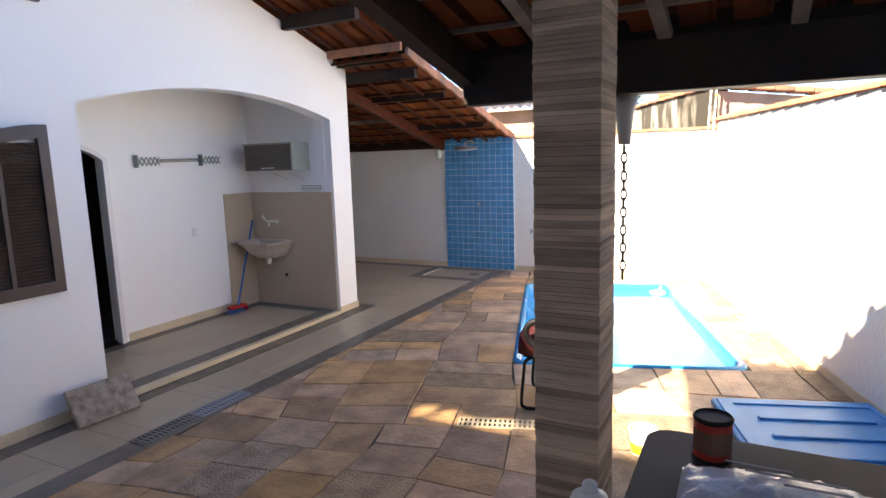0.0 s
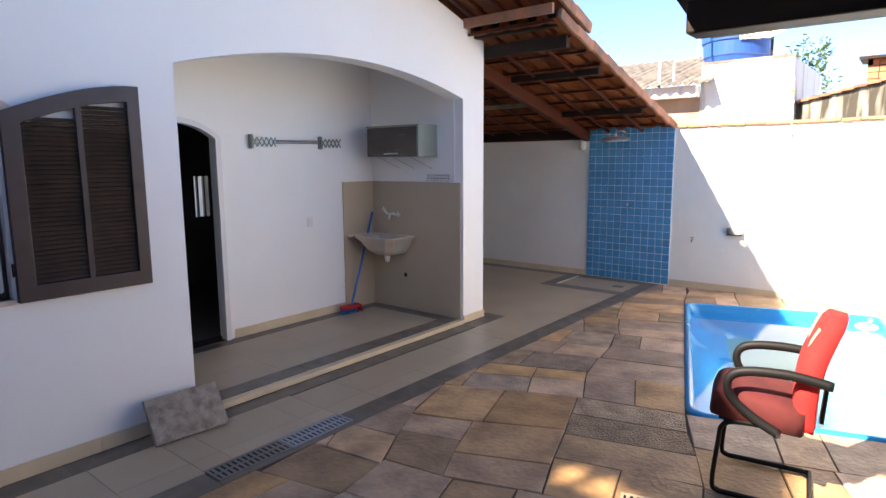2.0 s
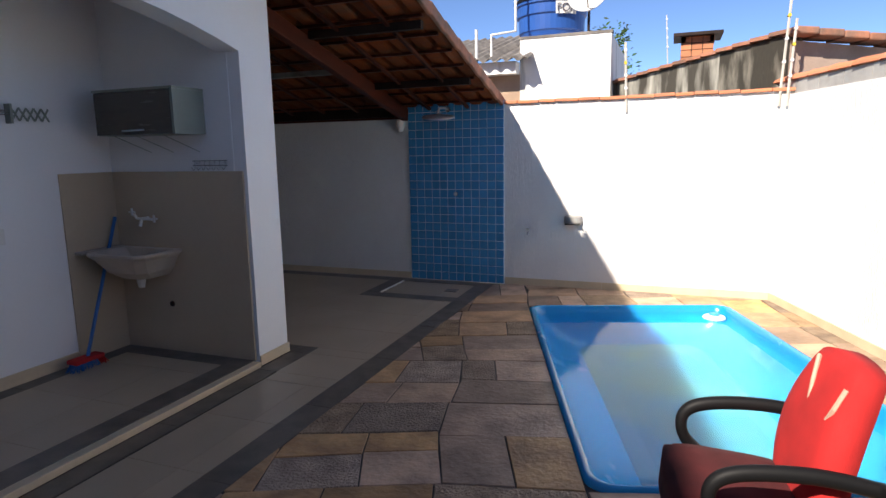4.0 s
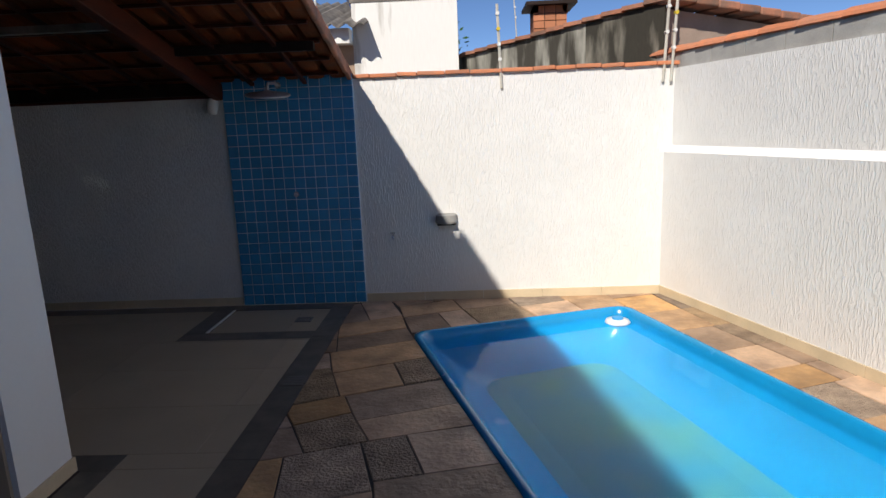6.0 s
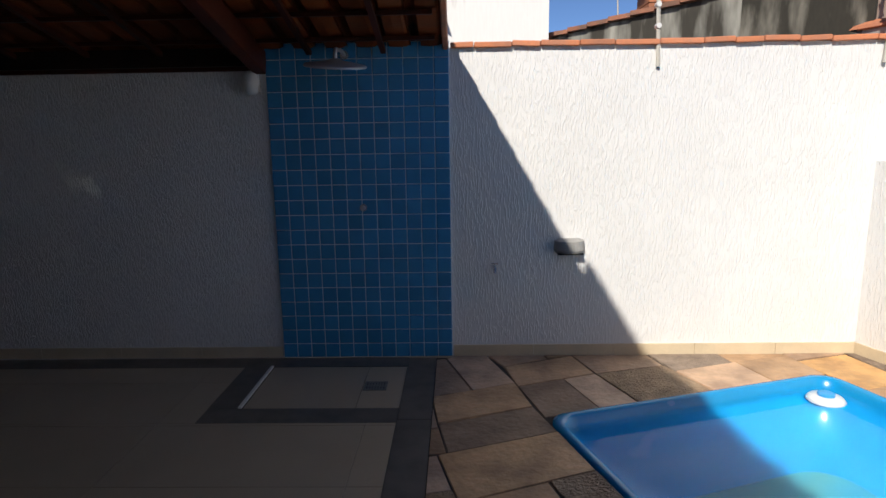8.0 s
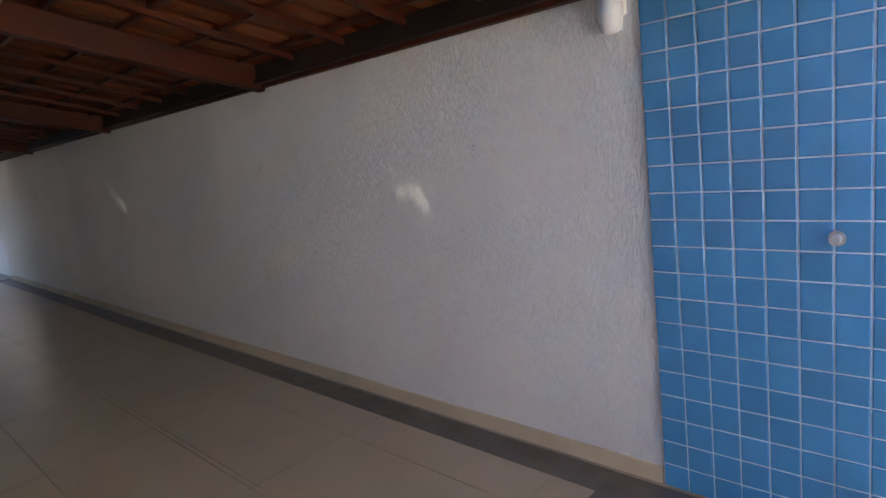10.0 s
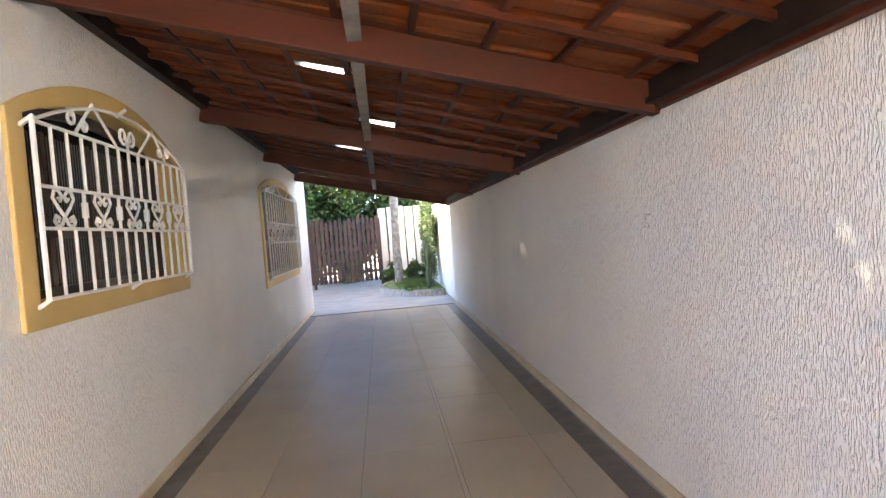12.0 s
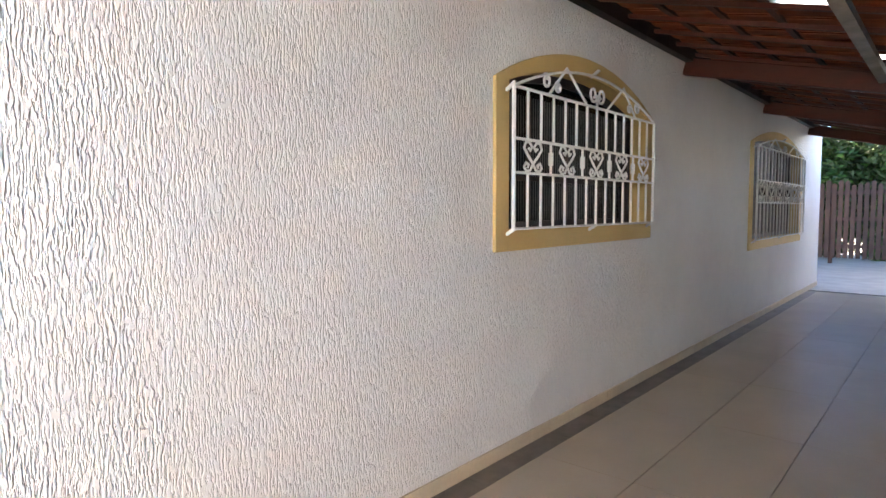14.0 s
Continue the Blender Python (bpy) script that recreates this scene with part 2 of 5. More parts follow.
M_ALU = mat("white_aluminium", (0.72, 0.72, 0.72), 0.35, var=0.03, fine=60, bump=0.03)
M_STEEL = mat("brushed_steel", (0.55, 0.56, 0.57), 0.25, var=0.05, scale=6, fine=90, bump=0.05, metal=1.0)
M_CHROME = mat("matt_chrome", (0.60, 0.61, 0.62), 0.4, var=0.05, scale=6, fine=90, bump=0.05, metal=0.5)
M_DKGLASS = mat("dark_window_glass", (0.012, 0.014, 0.016), 0.22, var=0.05, bump=0, spec=0.3)
M_GREEN = mat("green_stained_glass", (0.015, 0.06, 0.02), 0.15, var=0.1, bump=0.1)
M_BLUEG = mat("blue_stained_glass", (0.01, 0.03, 0.10), 0.15, var=0.1, bump=0.1)
M_CAB_DOOR = mat("taupe_cabinet_front", (0.075, 0.06, 0.048), 0.25, var=0.08, scale=3, fine=40, bump=0.03, stretch=(1, 1, 8))
M_CAB = mat("grey_green_cabinet_side", (0.23, 0.26, 0.22), 0.4, var=0.05, fine=40, bump=0.03)
M_SINK = mat("beige_resin_sink", (0.58, 0.49, 0.40), 0.35, var=0.08, scale=5, fine=60, bump=0.08)
M_PVC = mat("white_plastic", (0.75, 0.74, 0.71), 0.4, var=0.04, fine=50, bump=0.03)
M_PIPE = mat("cream_drainpipe", (0.58, 0.55, 0.48), 0.5, var=0.1, scale=4, fine=40, bump=0.08)
M_RED = mat("red_chair_cloth", (0.52, 0.018, 0.018), 0.9, var=0.12, scale=6, fine=260, bump=0.35)
# seat cloth, darkened to stand in for the roof shadow across it
M_SEAT = mat("dusty_maroon_cloth", (0.085, 0.009, 0.010), 0.9, var=0.2, scale=7, fine=240, bump=0.35)
M_FOAM = mat("torn_foam", (0.62, 0.40, 0.30), 0.95, var=0.15, fine=120, bump=0.5)
M_BLACK = mat("black_plastic", (0.009, 0.009, 0.010), 0.55, var=0.12, fine=90, bump=0.08, spec=0.18)
M_BLUEPLA = mat("blue_plastic_sheet", (0.04, 0.34, 0.72), 0.4, var=0.08, scale=4, fine=40, bump=0.06)
M_BROOM = mat("blue_broom_plastic", (0.015, 0.13, 0.40), 0.45, var=0.1, scale=6, fine=50, bump=0.05)
M_GRANITE = mat("rough_grey_granite", (0.36, 0.31, 0.26), 0.75, var=0.3, scale=16, fine=120, bump=0.9, second=(0.16, 0.13, 0.11), dist=0.008)
M_COLUMN = mat("split_face_cladding", (0.53, 0.385, 0.265), 0.8, var=0.2, scale=3, fine=45, bump=0.5, rand=0.36, stretch=(1, 1, 9))
M_COLJOINT = mat("cladding_joint", (0.07, 0.055, 0.045), 0.9, bump=0.2)
M_CONC = mat("concrete_block", (0.42, 0.41, 0.39), 0.9, var=0.12, scale=5, fine=90, bump=0.5, rand=0.1)
M_MOSS = mat("mould_stained_plaster", (0.46, 0.45, 0.39), 0.85, var=0.25, scale=2.2, fine=22, bump=0.3, second=(0.05, 0.045, 0.035), stretch=(1.8, 1.8, 0.4), lo=0.36, hi=0.58)
M_MOULD = mat("black_mould_plaster", (0.30, 0.28, 0.23), 0.9, var=0.3, scale=2.6, fine=24, bump=0.35, second=(0.035, 0.032, 0.024), stretch=(1.8, 1.8, 0.5), lo=0.25, hi=0.5)
M_ASBESTOS = mat("fibre_cement_sheet", (0.22, 0.20, 0.18), 0.9, var=0.25, scale=4, fine=40, bump=0.4)
M_BRICK = mat("chimney_brick", (0.50, 0.20, 0.10), 0.85, var=0.15, fine=60, bump=0.4, rand=0.2)
M_TANK = mat("blue_water_tank", (0.02, 0.09, 0.34), 0.4, var=0.06, fine=40, bump=0.03)
M_BARK = mat("tree_bark", (0.15, 0.125, 0.10), 0.9, var=0.3, scale=9, fine=50, bump=0.8, second=(0.34, 0.31, 0.28), dist=0.01)
M_LEAF = mat("green_leaves", (0.05, 0.105, 0.02), 0.55, var=0.2, scale=4, fine=30, bump=0, rand=0.45, hue=0.03)
M_GRASS = mat("lawn_grass", (0.13, 0.19, 0.04), 0.8, var=0.25, scale=5, fine=60, bump=0.6, rand=0.3)
M_FENCE = mat("dark_brown_fence", (0.06, 0.028, 0.02), 0.6, var=0.2, scale=5, fine=40, bump=0.3, rand=0.2)
M_WHITEF = mat("white_fence_board", (0.60, 0.59, 0.56), 0.6, var=0.06, scale=3, fine=40, bump=0.1, rand=0.06)
M_DRIVE = mat("pale_concrete_ground", (0.44, 0.40, 0.35), 0.8, var=0.1, scale=2, fine=70, bump=0.3)
# dark colour standing in for the lack of light indoors
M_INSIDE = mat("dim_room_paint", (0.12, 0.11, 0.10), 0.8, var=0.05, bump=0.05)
M_CANRED = mat("red_can_label", (0.42, 0.035, 0.02), 0.35, var=0.1, scale=10, fine=60, bump=0.05)
M_BAG = mat("silver_grey_bag", (0.62, 0.63, 0.66), 0.25, var=0.12, scale=8, fine=30, bump=0.6, dist=0.012)
M_TERRA = mat("terracotta_pot", (0.20, 0.11, 0.07), 0.8, var=0.15, fine=50, bump=0.2)
M_INK = mat("dark_print", (0.10, 0.10, 0.13), 0.6, bump=0)
M_YLABEL = mat("yellow_label", (0.75, 0.55, 0.04), 0.5, bump=0)
M_DISH = mat("satellite_dish_paint", (0.70, 0.69, 0.66), 0.5, var=0.06, bump=0.05)

# ---- structure: ground and floors ----
POOL = (0.0, 2.06, 0.0, 3.54)                       # u0, u1, v0, v1
pool_loop = [tuple(uv(cu + 0.14 * math.cos(radians(a0 + 22.5 * i)), cv + 0.14 * math.sin(radians(a0 + 22.5 * i)))[:2]) for cu, cv, a0 in ((1.91, 0.15, -90), (1.91, 3.39, 0), (0.15, 3.39, 90), (0.15, 0.15, 180)) for i in range(5)]


def flat(a, b, d):
    return (a, b, -d)


ground = link("ground", slab([(-300, -300), (300, -300), (300, 300), (-300, 300)], [pool_loop], lambda a, b, d: (a, b, -0.06 - d), 0.3), M_DRIVE)
struct(ground, "pale concrete ground reaching the horizon", "ground")
bed = link("floor_bed", slab([(-15.2, -5), (4.6, -5), (4.6, 8.72), (-15.2, 8.72)], [pool_loop], lambda a, b, d: (a, b, -0.007 - d), 0.05), M_GROUT)
struct(bed, "dark grey mortar bed under the paving", "floor")

floor = struct(new("floor"), "cream polished porcelain floor tiles with dark borders", "floor")
unit = box((-0.5, -0.5, -0.006), (0.5, 0.5, 0.0))
bmesh.ops.bevel(unit, geom=[e for e in unit.edges if e.verts[0].co.z > -0.001 and e.verts[1].co.z > -0.001], offset=0.0015, segments=1, affect="EDGES")
me_tile = bpy.data.meshes.new("tile")
unit.to_mesh(me_tile)
unit.free()


def lay(name, x0, y0, x1, y1, material, z=0.0, parent=floor, gap=0.003):
    key = "%s_%s" % (name, material.name)
    me = bpy.data.meshes.get(key)
    if me is None:
        me = me_tile.copy()
        me.name = key
        me.materials.append(material)
    ob = new(name, me)
    ob.parent = parent
    ob.location = ((x0 + x1) / 2, (y0 + y1) / 2, z)
    ob.scale = (x1 - x0 - gap, y1 - y0 - gap, 1)
    return ob


def tile_area(x0, y0, x1, y1, ox, oy, sx, sy, z=0.0, parent=floor):
    i0, i1 = math.floor((x0 - ox) / sx), math.ceil((x1 - ox) / sx)
    j0, j1 = math.floor((y0 - oy) / sy), math.ceil((y1 - oy) / sy)
    for i in range(i0, i1):
        for j in range(j0, j1):
            a, b = max(x0, ox + i * sx), min(x1, ox + (i + 1) * sx)
            c, d = max(y0, oy + j * sy), min(y1, oy + (j + 1) * sy)
            if b - a > 0.03 and d - c > 0.03:
                lay("floor_tile", a, c, b, d, M_TILE, z, parent)


def band(x0, y0, x1, y1, z=0.0, step=0.9, parent=floor):
    along_x = (x1 - x0) > (y1 - y0)
    n = max(1, round(max(x1 - x0, y1 - y0) / step))
    for i in range(n):
        if along_x:
            lay("border_tile", x0 + (x1 - x0) * i / n, y0, x0 + (x1 - x0) * (i + 1) / n, y1, M_BAND, z, parent, 0.002)
        else:
            lay("border_tile", x0, y0 + (y1 - y0) * i / n, x1, y0 + (y1 - y0) * (i + 1) / n, M_BAND, z, parent, 0.002)


tile_area(-15.0, 5.86, -1.83, 7.69, -2.006, 7.05, 1.21, 0.61)
tile_area(-15.0, 7.69, -3.0, 8.54, -2.006, 7.05, 1.21, 0.61)
tile_area(-2.40, 1.84 - 6, -1.83, 1.86, -2.006 - 0.6, 0.22, 0.6, 0.61)
tile_area(-2.40, 1.86, -1.86, 2.87, -2.006 - 0.6, 0.22, 0.6, 0.61)
tile_area(-2.38, 2.87, -1.83, 5.26, -2.006 - 0.6, 0.22, 0.6, 0.61)
tile_area(-2.39, 5.26, -1.83, 5.86, -2.006 - 0.6, 0.22, 1.2, 0.61)
band(-2.55, 2.3, -2.40, 5.26)
band(-3.80, 2.23, -2.81, 2.40, 0.045)
band(-1.83, -4.16, -1.63, 1.85)
band(-1.83, 2.87, -1.63, 8.70)
band(-1.68, 1.85, -1.63, 2.87)
band(-2.57, -4.16, -2.40, 2.3)
band(-15.0, 8.54, -3.0, 8.72)
band(-15.0, 5.70, -2.39, 5.86)
band(-2.56, 5.26, -2.39, 5.70)
band(-3.0, 7.69, -1.83, 7.88)
band(-3.0, 7.88, -2.82, 8.72)
band(-2.82, 8.55, -1.83, 8.72)
# shower tray, a little lower, with a white edge
tile_area(-2.79, 7.88, -1.83, 8.55, -2.10 - 0.7, 7.88, 0.7, 0.8, -0.004)
tray = link("tray_edge", box((-2.815, 7.88, -0.005), (-2.795, 8.55, 0.008)), M_PVC, floor)
# laundry alcove floor, one small step up
tile_area(-3.80, 2.40, -2.81, 5.15, -3.80, 2.5, 0.62, 0.61, 0.045)
band(-2.81, 2.23, -2.63, 5.33, 0.045)
band(-3.80, 5.15, -2.81, 5.33, 0.045)
band(-3.95, 2.23, -3.80, 5.33, 0.045)
link("step", box((-4.0, 2.22, -0.006), (-2.632, 5.34, 0.038)), M_GROUT, floor)
link("step_edge", box((-2.63, 2.24, 0.0), (-2.555, 5.30, 0.045)), M_SKIRT, floor, bevel=0.006)

# ---- structure: walls ----
front_out = [(-4.2, 0.0), (2.23, 0.0)] + arch_loop(2.23, 5.33, 0.0, 2.405, 2.62)[:1:-1] + [(5.33, 0.0), (5.70, 0.0), (5.70, 3.074), (-4.2, 6.04)]
# the loop runs up the near jamb, over the arch and down the far jamb
win_hole = arch_loop(-0.19, 1.233, 1.03, 2.02, 2.21)
struct(link("wall_front", slab(front_out, [win_hole], lambda a, b, d: (XH - d, a, b), 0.2), M_WALL), "smooth white painted gable wall with an arched alcove", "wall")
w1 = arch_loop(-7.55, -5.43, 1.32, 2.25, 2.47)
w2 = arch_loop(-14.03, -10.95, 1.02, 2.34, 2.51)
struct(link("wall_passage", slab([(-16.0, 0), (-2.793, 0), (-2.793, 3.1), (-16.0, 3.1)], [w1, w2], lambda a, b, d: (a, YC - d, b), 0.30), M_STUCCO_P), "white grooved house wall along the passage", "wall")
struct(link("wall_back", box((-15.0, YB, 0), (-2.0, YB + 0.2, 2.2)), M_STUCCO_P), "white grooved boundary wall along the passage", "wall")
struct(link("wall_back_yard", box((-2.0, YB, 0), (1.62, YB + 0.2, 2.2)), M_STUCCO), "white grooved boundary wall behind the pool", "wall")
struct(link("wall_alcove_back", slab([(2.03, 0), (5.34, 0), (5.34, 2.9), (2.03, 2.9)], [arch_loop(2.45, 3.335, 0.04, 2.0, 2.17)], lambda a, b, d: (-3.95 - d, a, b), 0.18), M_WALL), "white painted back wall of the laundry alcove", "wall")
struct(link("wall_alcove_side", box((-3.95, 2.03, 0), (-2.792, 2.23, 2.9)), M_WALL), "white painted side wall of the alcove", "wall")
struct(link("wall_alcove_upper", box((-3.95, 5.322, 1.53), (-2.70, 5.338, 2.9)), M_WALL), "white painted upper wall above the sink", "wall")
struct(link("ceiling", box((-4.1, 2.0, 2.9), (-2.793, 5.5, 3.0)), M_WALL), "white alcove ceiling", "ceiling")
struct(link("wall_tiled_side", box((-3.95, 5.312, 0.045), (-2.62, 5.338, 1.535)), M_BEIGE), "beige tiled splash wall behind the sink", "wall")
struct(link("wall_tiled_back", box((-3.955, 4.84, 0.046), (-3.936, 5.31, 1.535)), M_BEIGE), "beige tiled splash strip", "wall")
# room behind the door, its dimness put into a dark wall colour
room = box((-7.0, 1.2, 0.03), (-4.131, 5.30, 2.9))
bmesh.ops.reverse_faces(room, faces=room.faces[:])
for f in [f for f in room.faces if f.calc_center_median().x > -4.2]:
    room.faces.remove(f)
for f in [f for f in room.faces if f.calc_center_median().x < -6.9]:
    room.faces.remove(f)
struct(link("wall_room_end", slab([(1.2, 0.03), (5.30, 0.03), (5.30, 2.9), (1.2, 2.9)], [[(4.70, 0.95), (4.96, 0.95), (4.96, 1.60), (4.70, 1.60)]], lambda a, b, d: (-7.0 - d, a, b), 0.15), M_INSIDE), "end wall with a small window, dimness put into its colour", "wall")
struct(link("wall_room", room, M_INSIDE), "room behind the open door, dimness put into its colour", "wall")
room2 = box((-6.5, -2.0, 0.03), (-2.80, 1.9, 2.9))
bmesh.ops.reverse_faces(room2, faces=room2.faces[:])
for f in [f for f in room2.faces if f.calc_center_median().x > -2.9]:
    room2.faces.remove(f)
struct(link("wall_room_2", room2, M_INSIDE), "room behind the barred window, dimness put into its colour", "wall")
# boundary wall beside the pool
def along(u0, u1, v0, v1, z0, z1):
    bm = box((u0, v0, z0), (u1, v1, z1))
    for v in bm.verts:
        v.co = uv(v.co.x, v.co.y, v.co.z)
    return bm


UW = 2.60
struct(link("wall_side_lower", along(UW, UW + 0.3, -9.0, 4.2, 0, 1.40), M_STUCCO), "white grooved boundary wall beside the pool", "wall")
ledge = along(UW, UW + 0.3, -9.0, 4.2, 1.40, 1.46)
for v in ledge.verts:
    if v.co.z > 1.43 and (v.co - A0).dot(UU) < UW + 0.1:
        v.co += UU * 0.07
struct(link("trim_ledge", ledge, M_WALL), "smooth white sloping ledge along the wall", "trim")
struct(link("wall_side_upper", along(UW + 0.07, UW + 0.3, -9.0, 4.2, 1.46, 2.17), M_STUCCO), "white grooved upper boundary wall", "wall")
# unseen wall behind the start, added and sized to shade the near paving
struct(link("wall_south", box((-2.58, -3.2, 0), (6.2, -3.0, 5.52)), M_WALL), "plain white unseen wall behind the porch, added to shade the paving", "wall")
# skirting
skirt = struct(new("baseboard"), "cream tile skirting along the walls", "baseboard")


def skirting(a, b, h=0.09, t=0.012, n=None, z=0.0):
    a, b = Vector(a), Vector(b)
    n = n or max(1, round((b - a).length / 0.62))
    for i in range(n):
        p, q = a.lerp(b, i / n), a.lerp(b, (i + 1) / n)
        d = (q - p).normalized() * 0.0015
        link("skirting_tile", bar(p + d + Vector((0, 0, z + h / 2)), q - d + Vector((0, 0, z + h / 2)), t, h), M_SKIRT, skirt)


skirting((XH + 0.006, -4.1, 0), (XH + 0.006, 2.23, 0))
skirting((-3.944, 3.385, 0), (-3.944, 4.84, 0), z=0.045)
skirting((XH + 0.006, 5.33, 0), (XH + 0.006, 5.712, 0), n=1, h=0.08)
skirting((-15, YB - 0.006, 0), (-2.78, YB - 0.006, 0), h=0.08)
skirting((-1.50, YB - 0.006, 0), (1.45, YB - 0.006, 0), h=0.085)
skirting((-16, YC + 0.006, 0), (-2.59, YC + 0.006, 0), h=0.08)
skirting(uv(UW - 0.006, -6.0), uv(UW - 0.006, 4.1), h=0.085)

# shower panel of blue tiles
panel = struct(new("wall_shower_panel"), "blue square ceramic tiles with pale grout on the wall", "tiled panel")
link("grout", box((-2.77, YB - 0.012, 0), (-1.51, YB - 0.0005, 2.245)), M_BLUE_GROUT, panel)
tb = box((-0.049, -0.006, -0.049), (0.049, 0.0, 0.049))
bmesh.ops.bevel(tb, geom=[e for e in tb.edges if e.verts[0].co.y < -0.003 and e.verts[1].co.y < -0.003], offset=0.003, segments=1, affect="EDGES")
me_bt = bpy.data.meshes.new("blue_tile")
tb.to_mesh(me_bt)
tb.free()
me_bt.materials.append(M_BLUE_TILE)
COLS, ROWS = 12, 21
for i in range(COLS):
    for j in range(ROWS):
        o = new("blue_tile", me_bt)
        o.parent = panel
        o.location = (-2.77 + 1.26 / COLS * (i + 0.5), YB - 0.012, 2.245 / ROWS * (j + 0.5))
        o.scale = (1.0, 1, 1.02)

# ---- roofs ----
TW, TL = 0.215, 0.36


def tile_mesh(name, material):
    """A clay pan tile, x across, y up the slope, from its lower edge."""
    prof = [(0.0, 0.004), (0.012, 0.01), (0.03, 0.0), (0.09, -0.004), (0.148, 0.0), (0.154, 0.055), (0.185, 0.092), (0.216, 0.065), (0.226, 0.012)]
    bm = bmesh.new()
    rows = []
    for y, lift in ((-0.02, 0.016), (TL + 0.03, 0.0)):
        rows.append([bm.verts.new((x, y, z + lift)) for x, z in prof])
        rows.append([bm.verts.new((x, y, z + lift - 0.012)) for x, z in prof])
    t0, b0, t1, b1 = rows
    for k in range(len(prof) - 1):
        bm.faces.new((t0[k], t0[k + 1], t1[k + 1], t1[k]))
        bm.faces.new((b0[k + 1], b0[k], b1[k], b1[k + 1]))
        bm.faces.new((t0[k + 1], t0[k], b0[k], b0[k + 1]))
    me = bpy.data.meshes.new(name)
    bm.to_mesh(me)
    bm.free()
    me.materials.append(material)
    return me


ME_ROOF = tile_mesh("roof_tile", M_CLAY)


def tile_roof(parent, base, across, up, ncol, nrow, keep, skip=(), seed=1):
    """Rows of tiles from base: across to the right, up the slope; keep(col, row) decides which are single pieces."""
    rnd = random.Random(seed)
    across, up = Vector(across).normalized(), Vector(up).normalized()
    nrm = across.cross(up)
    far = bmesh.new()
    for i in range(ncol):
        for j in range(nrow):
            if (i, j) in skip:
                continue
            p = Vector(base) + across * (i * TW) + up * (j * TL + rnd.uniform(-0.008, 0.008)) + nrm * rnd.uniform(0, 0.005)
            m = Matrix((across, up, nrm)).transposed().to_4x4()
            m.translation = p
            if keep(i, j):
                o = new("roof_tile", ME_ROOF)
                o.parent = parent
                o.matrix_basis = m
            else:
                n0 = len(far.verts)
                far.from_mesh(ME_ROOF)
                far.verts.ensure_lookup_table()
                for v in far.verts[n0:]:
                    v.co = m @ v.co
    if len(far.verts):
        tagged(link("roof_tiles", far, M_CLAY, parent), kind="stuff")
    else:
        far.free()


# passage roof: falls from the house to the boundary wall
SL = 0.262


def zr(y):
    return 3.13 - SL * (y - 5.35)


proof = thing("roof_passage", (0, 0, 0), "clay tile lean-to roof on dark timber beams", "roof", kind="structure")
acr, upv = Vector((-1, 0, 0)), Vector((0, -1, SL)).normalized()
LOW_Y = 8.93
NC = 63
clear = {(14, 4), (35, 4)}
frosted = {(23, 5), (19, 5), (19, 6), (30, 4), (39, 5)}
skip = clear | frosted
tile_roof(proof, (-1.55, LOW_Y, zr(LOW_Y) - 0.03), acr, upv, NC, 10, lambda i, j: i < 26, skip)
M_CLEAR = bpy.data.materials.new("clear_roof_tile")
M_CLEAR.use_nodes = True
_n, _l = M_CLEAR.node_tree.nodes, M_CLEAR.node_tree.links
_tr, _tl, _mx = _n.new("ShaderNodeBsdfTransparent"), _n.new("ShaderNodeBsdfTranslucent"), _n.new("ShaderNodeMixShader")
_tr.inputs[0].default_value, _tl.inputs[0].default_value = (0.8, 0.85, 0.85, 1), (0.75, 0.8, 0.8, 1)
_mx.inputs[0].default_value = 0.8
_l.new(_tr.outputs[0], _mx.inputs[1])
_l.new(_tl.outputs[0], _mx.inputs[2])
_l.new(_mx.outputs[0], _n["Material Output"].inputs[0])
M_FROST = bpy.data.materials.new("frosted_roof_tile")
M_FROST.use_nodes = True
_f = M_FROST.node_tree.nodes.new("ShaderNodeBsdfTranslucent")
_f.inputs[0].default_value = (0.75, 0.82, 0.85, 1)
M_FROST.node_tree.links.new(_f.outputs[0], M_FROST.node_tree.nodes["Material Output"].inputs[0])
ME_CLEAR, ME_FROST = ME_ROOF.copy(), ME_ROOF.copy()
for me, ma in ((ME_CLEAR, M_CLEAR), (ME_FROST, M_FROST)):
    me.materials.clear()
    me.materials.append(ma)
for i, j in sorted(skip):
    o = new("clear_tile", ME_CLEAR if (i, j) in clear else ME_FROST)
    o.parent = proof
    o["label"] = "clear ribbed skylight tile"
    m = Matrix((acr, upv, acr.cross(upv))).transposed().to_4x4()
    m.translation = Vector((-1.55, LOW_Y, zr(LOW_Y) - 0.03)) + acr * (i * TW) + upv * (j * TL)
    o.matrix_basis = m
for j in range(11):
    y = LOW_Y - 0.02 - j * TL * 0.967
    link("batten", bar((-1.60, y, zr(y) - 0.052), (-15.1, y, zr(y) - 0.052), 0.035, 0.024), M_BEAM, proof)
for k in range(27):
    x = -1.95 - 0.5 * k
    link("rafter", bar((x, 5.73, zr(5.73) - 0.08), (x, 8.69, zr(8.69) - 0.08), 0.035, 0.03), M_BEAM, proof)
for x in (-2.80, -5.44, -8.43, -11.48, -14.6):
    bm = bar((x, 5.71, 2.835), (x, 8.735, 2.118), 0.085, 0.155)
    link("beam", bm, M_BEAM, proof, bevel=0.008)
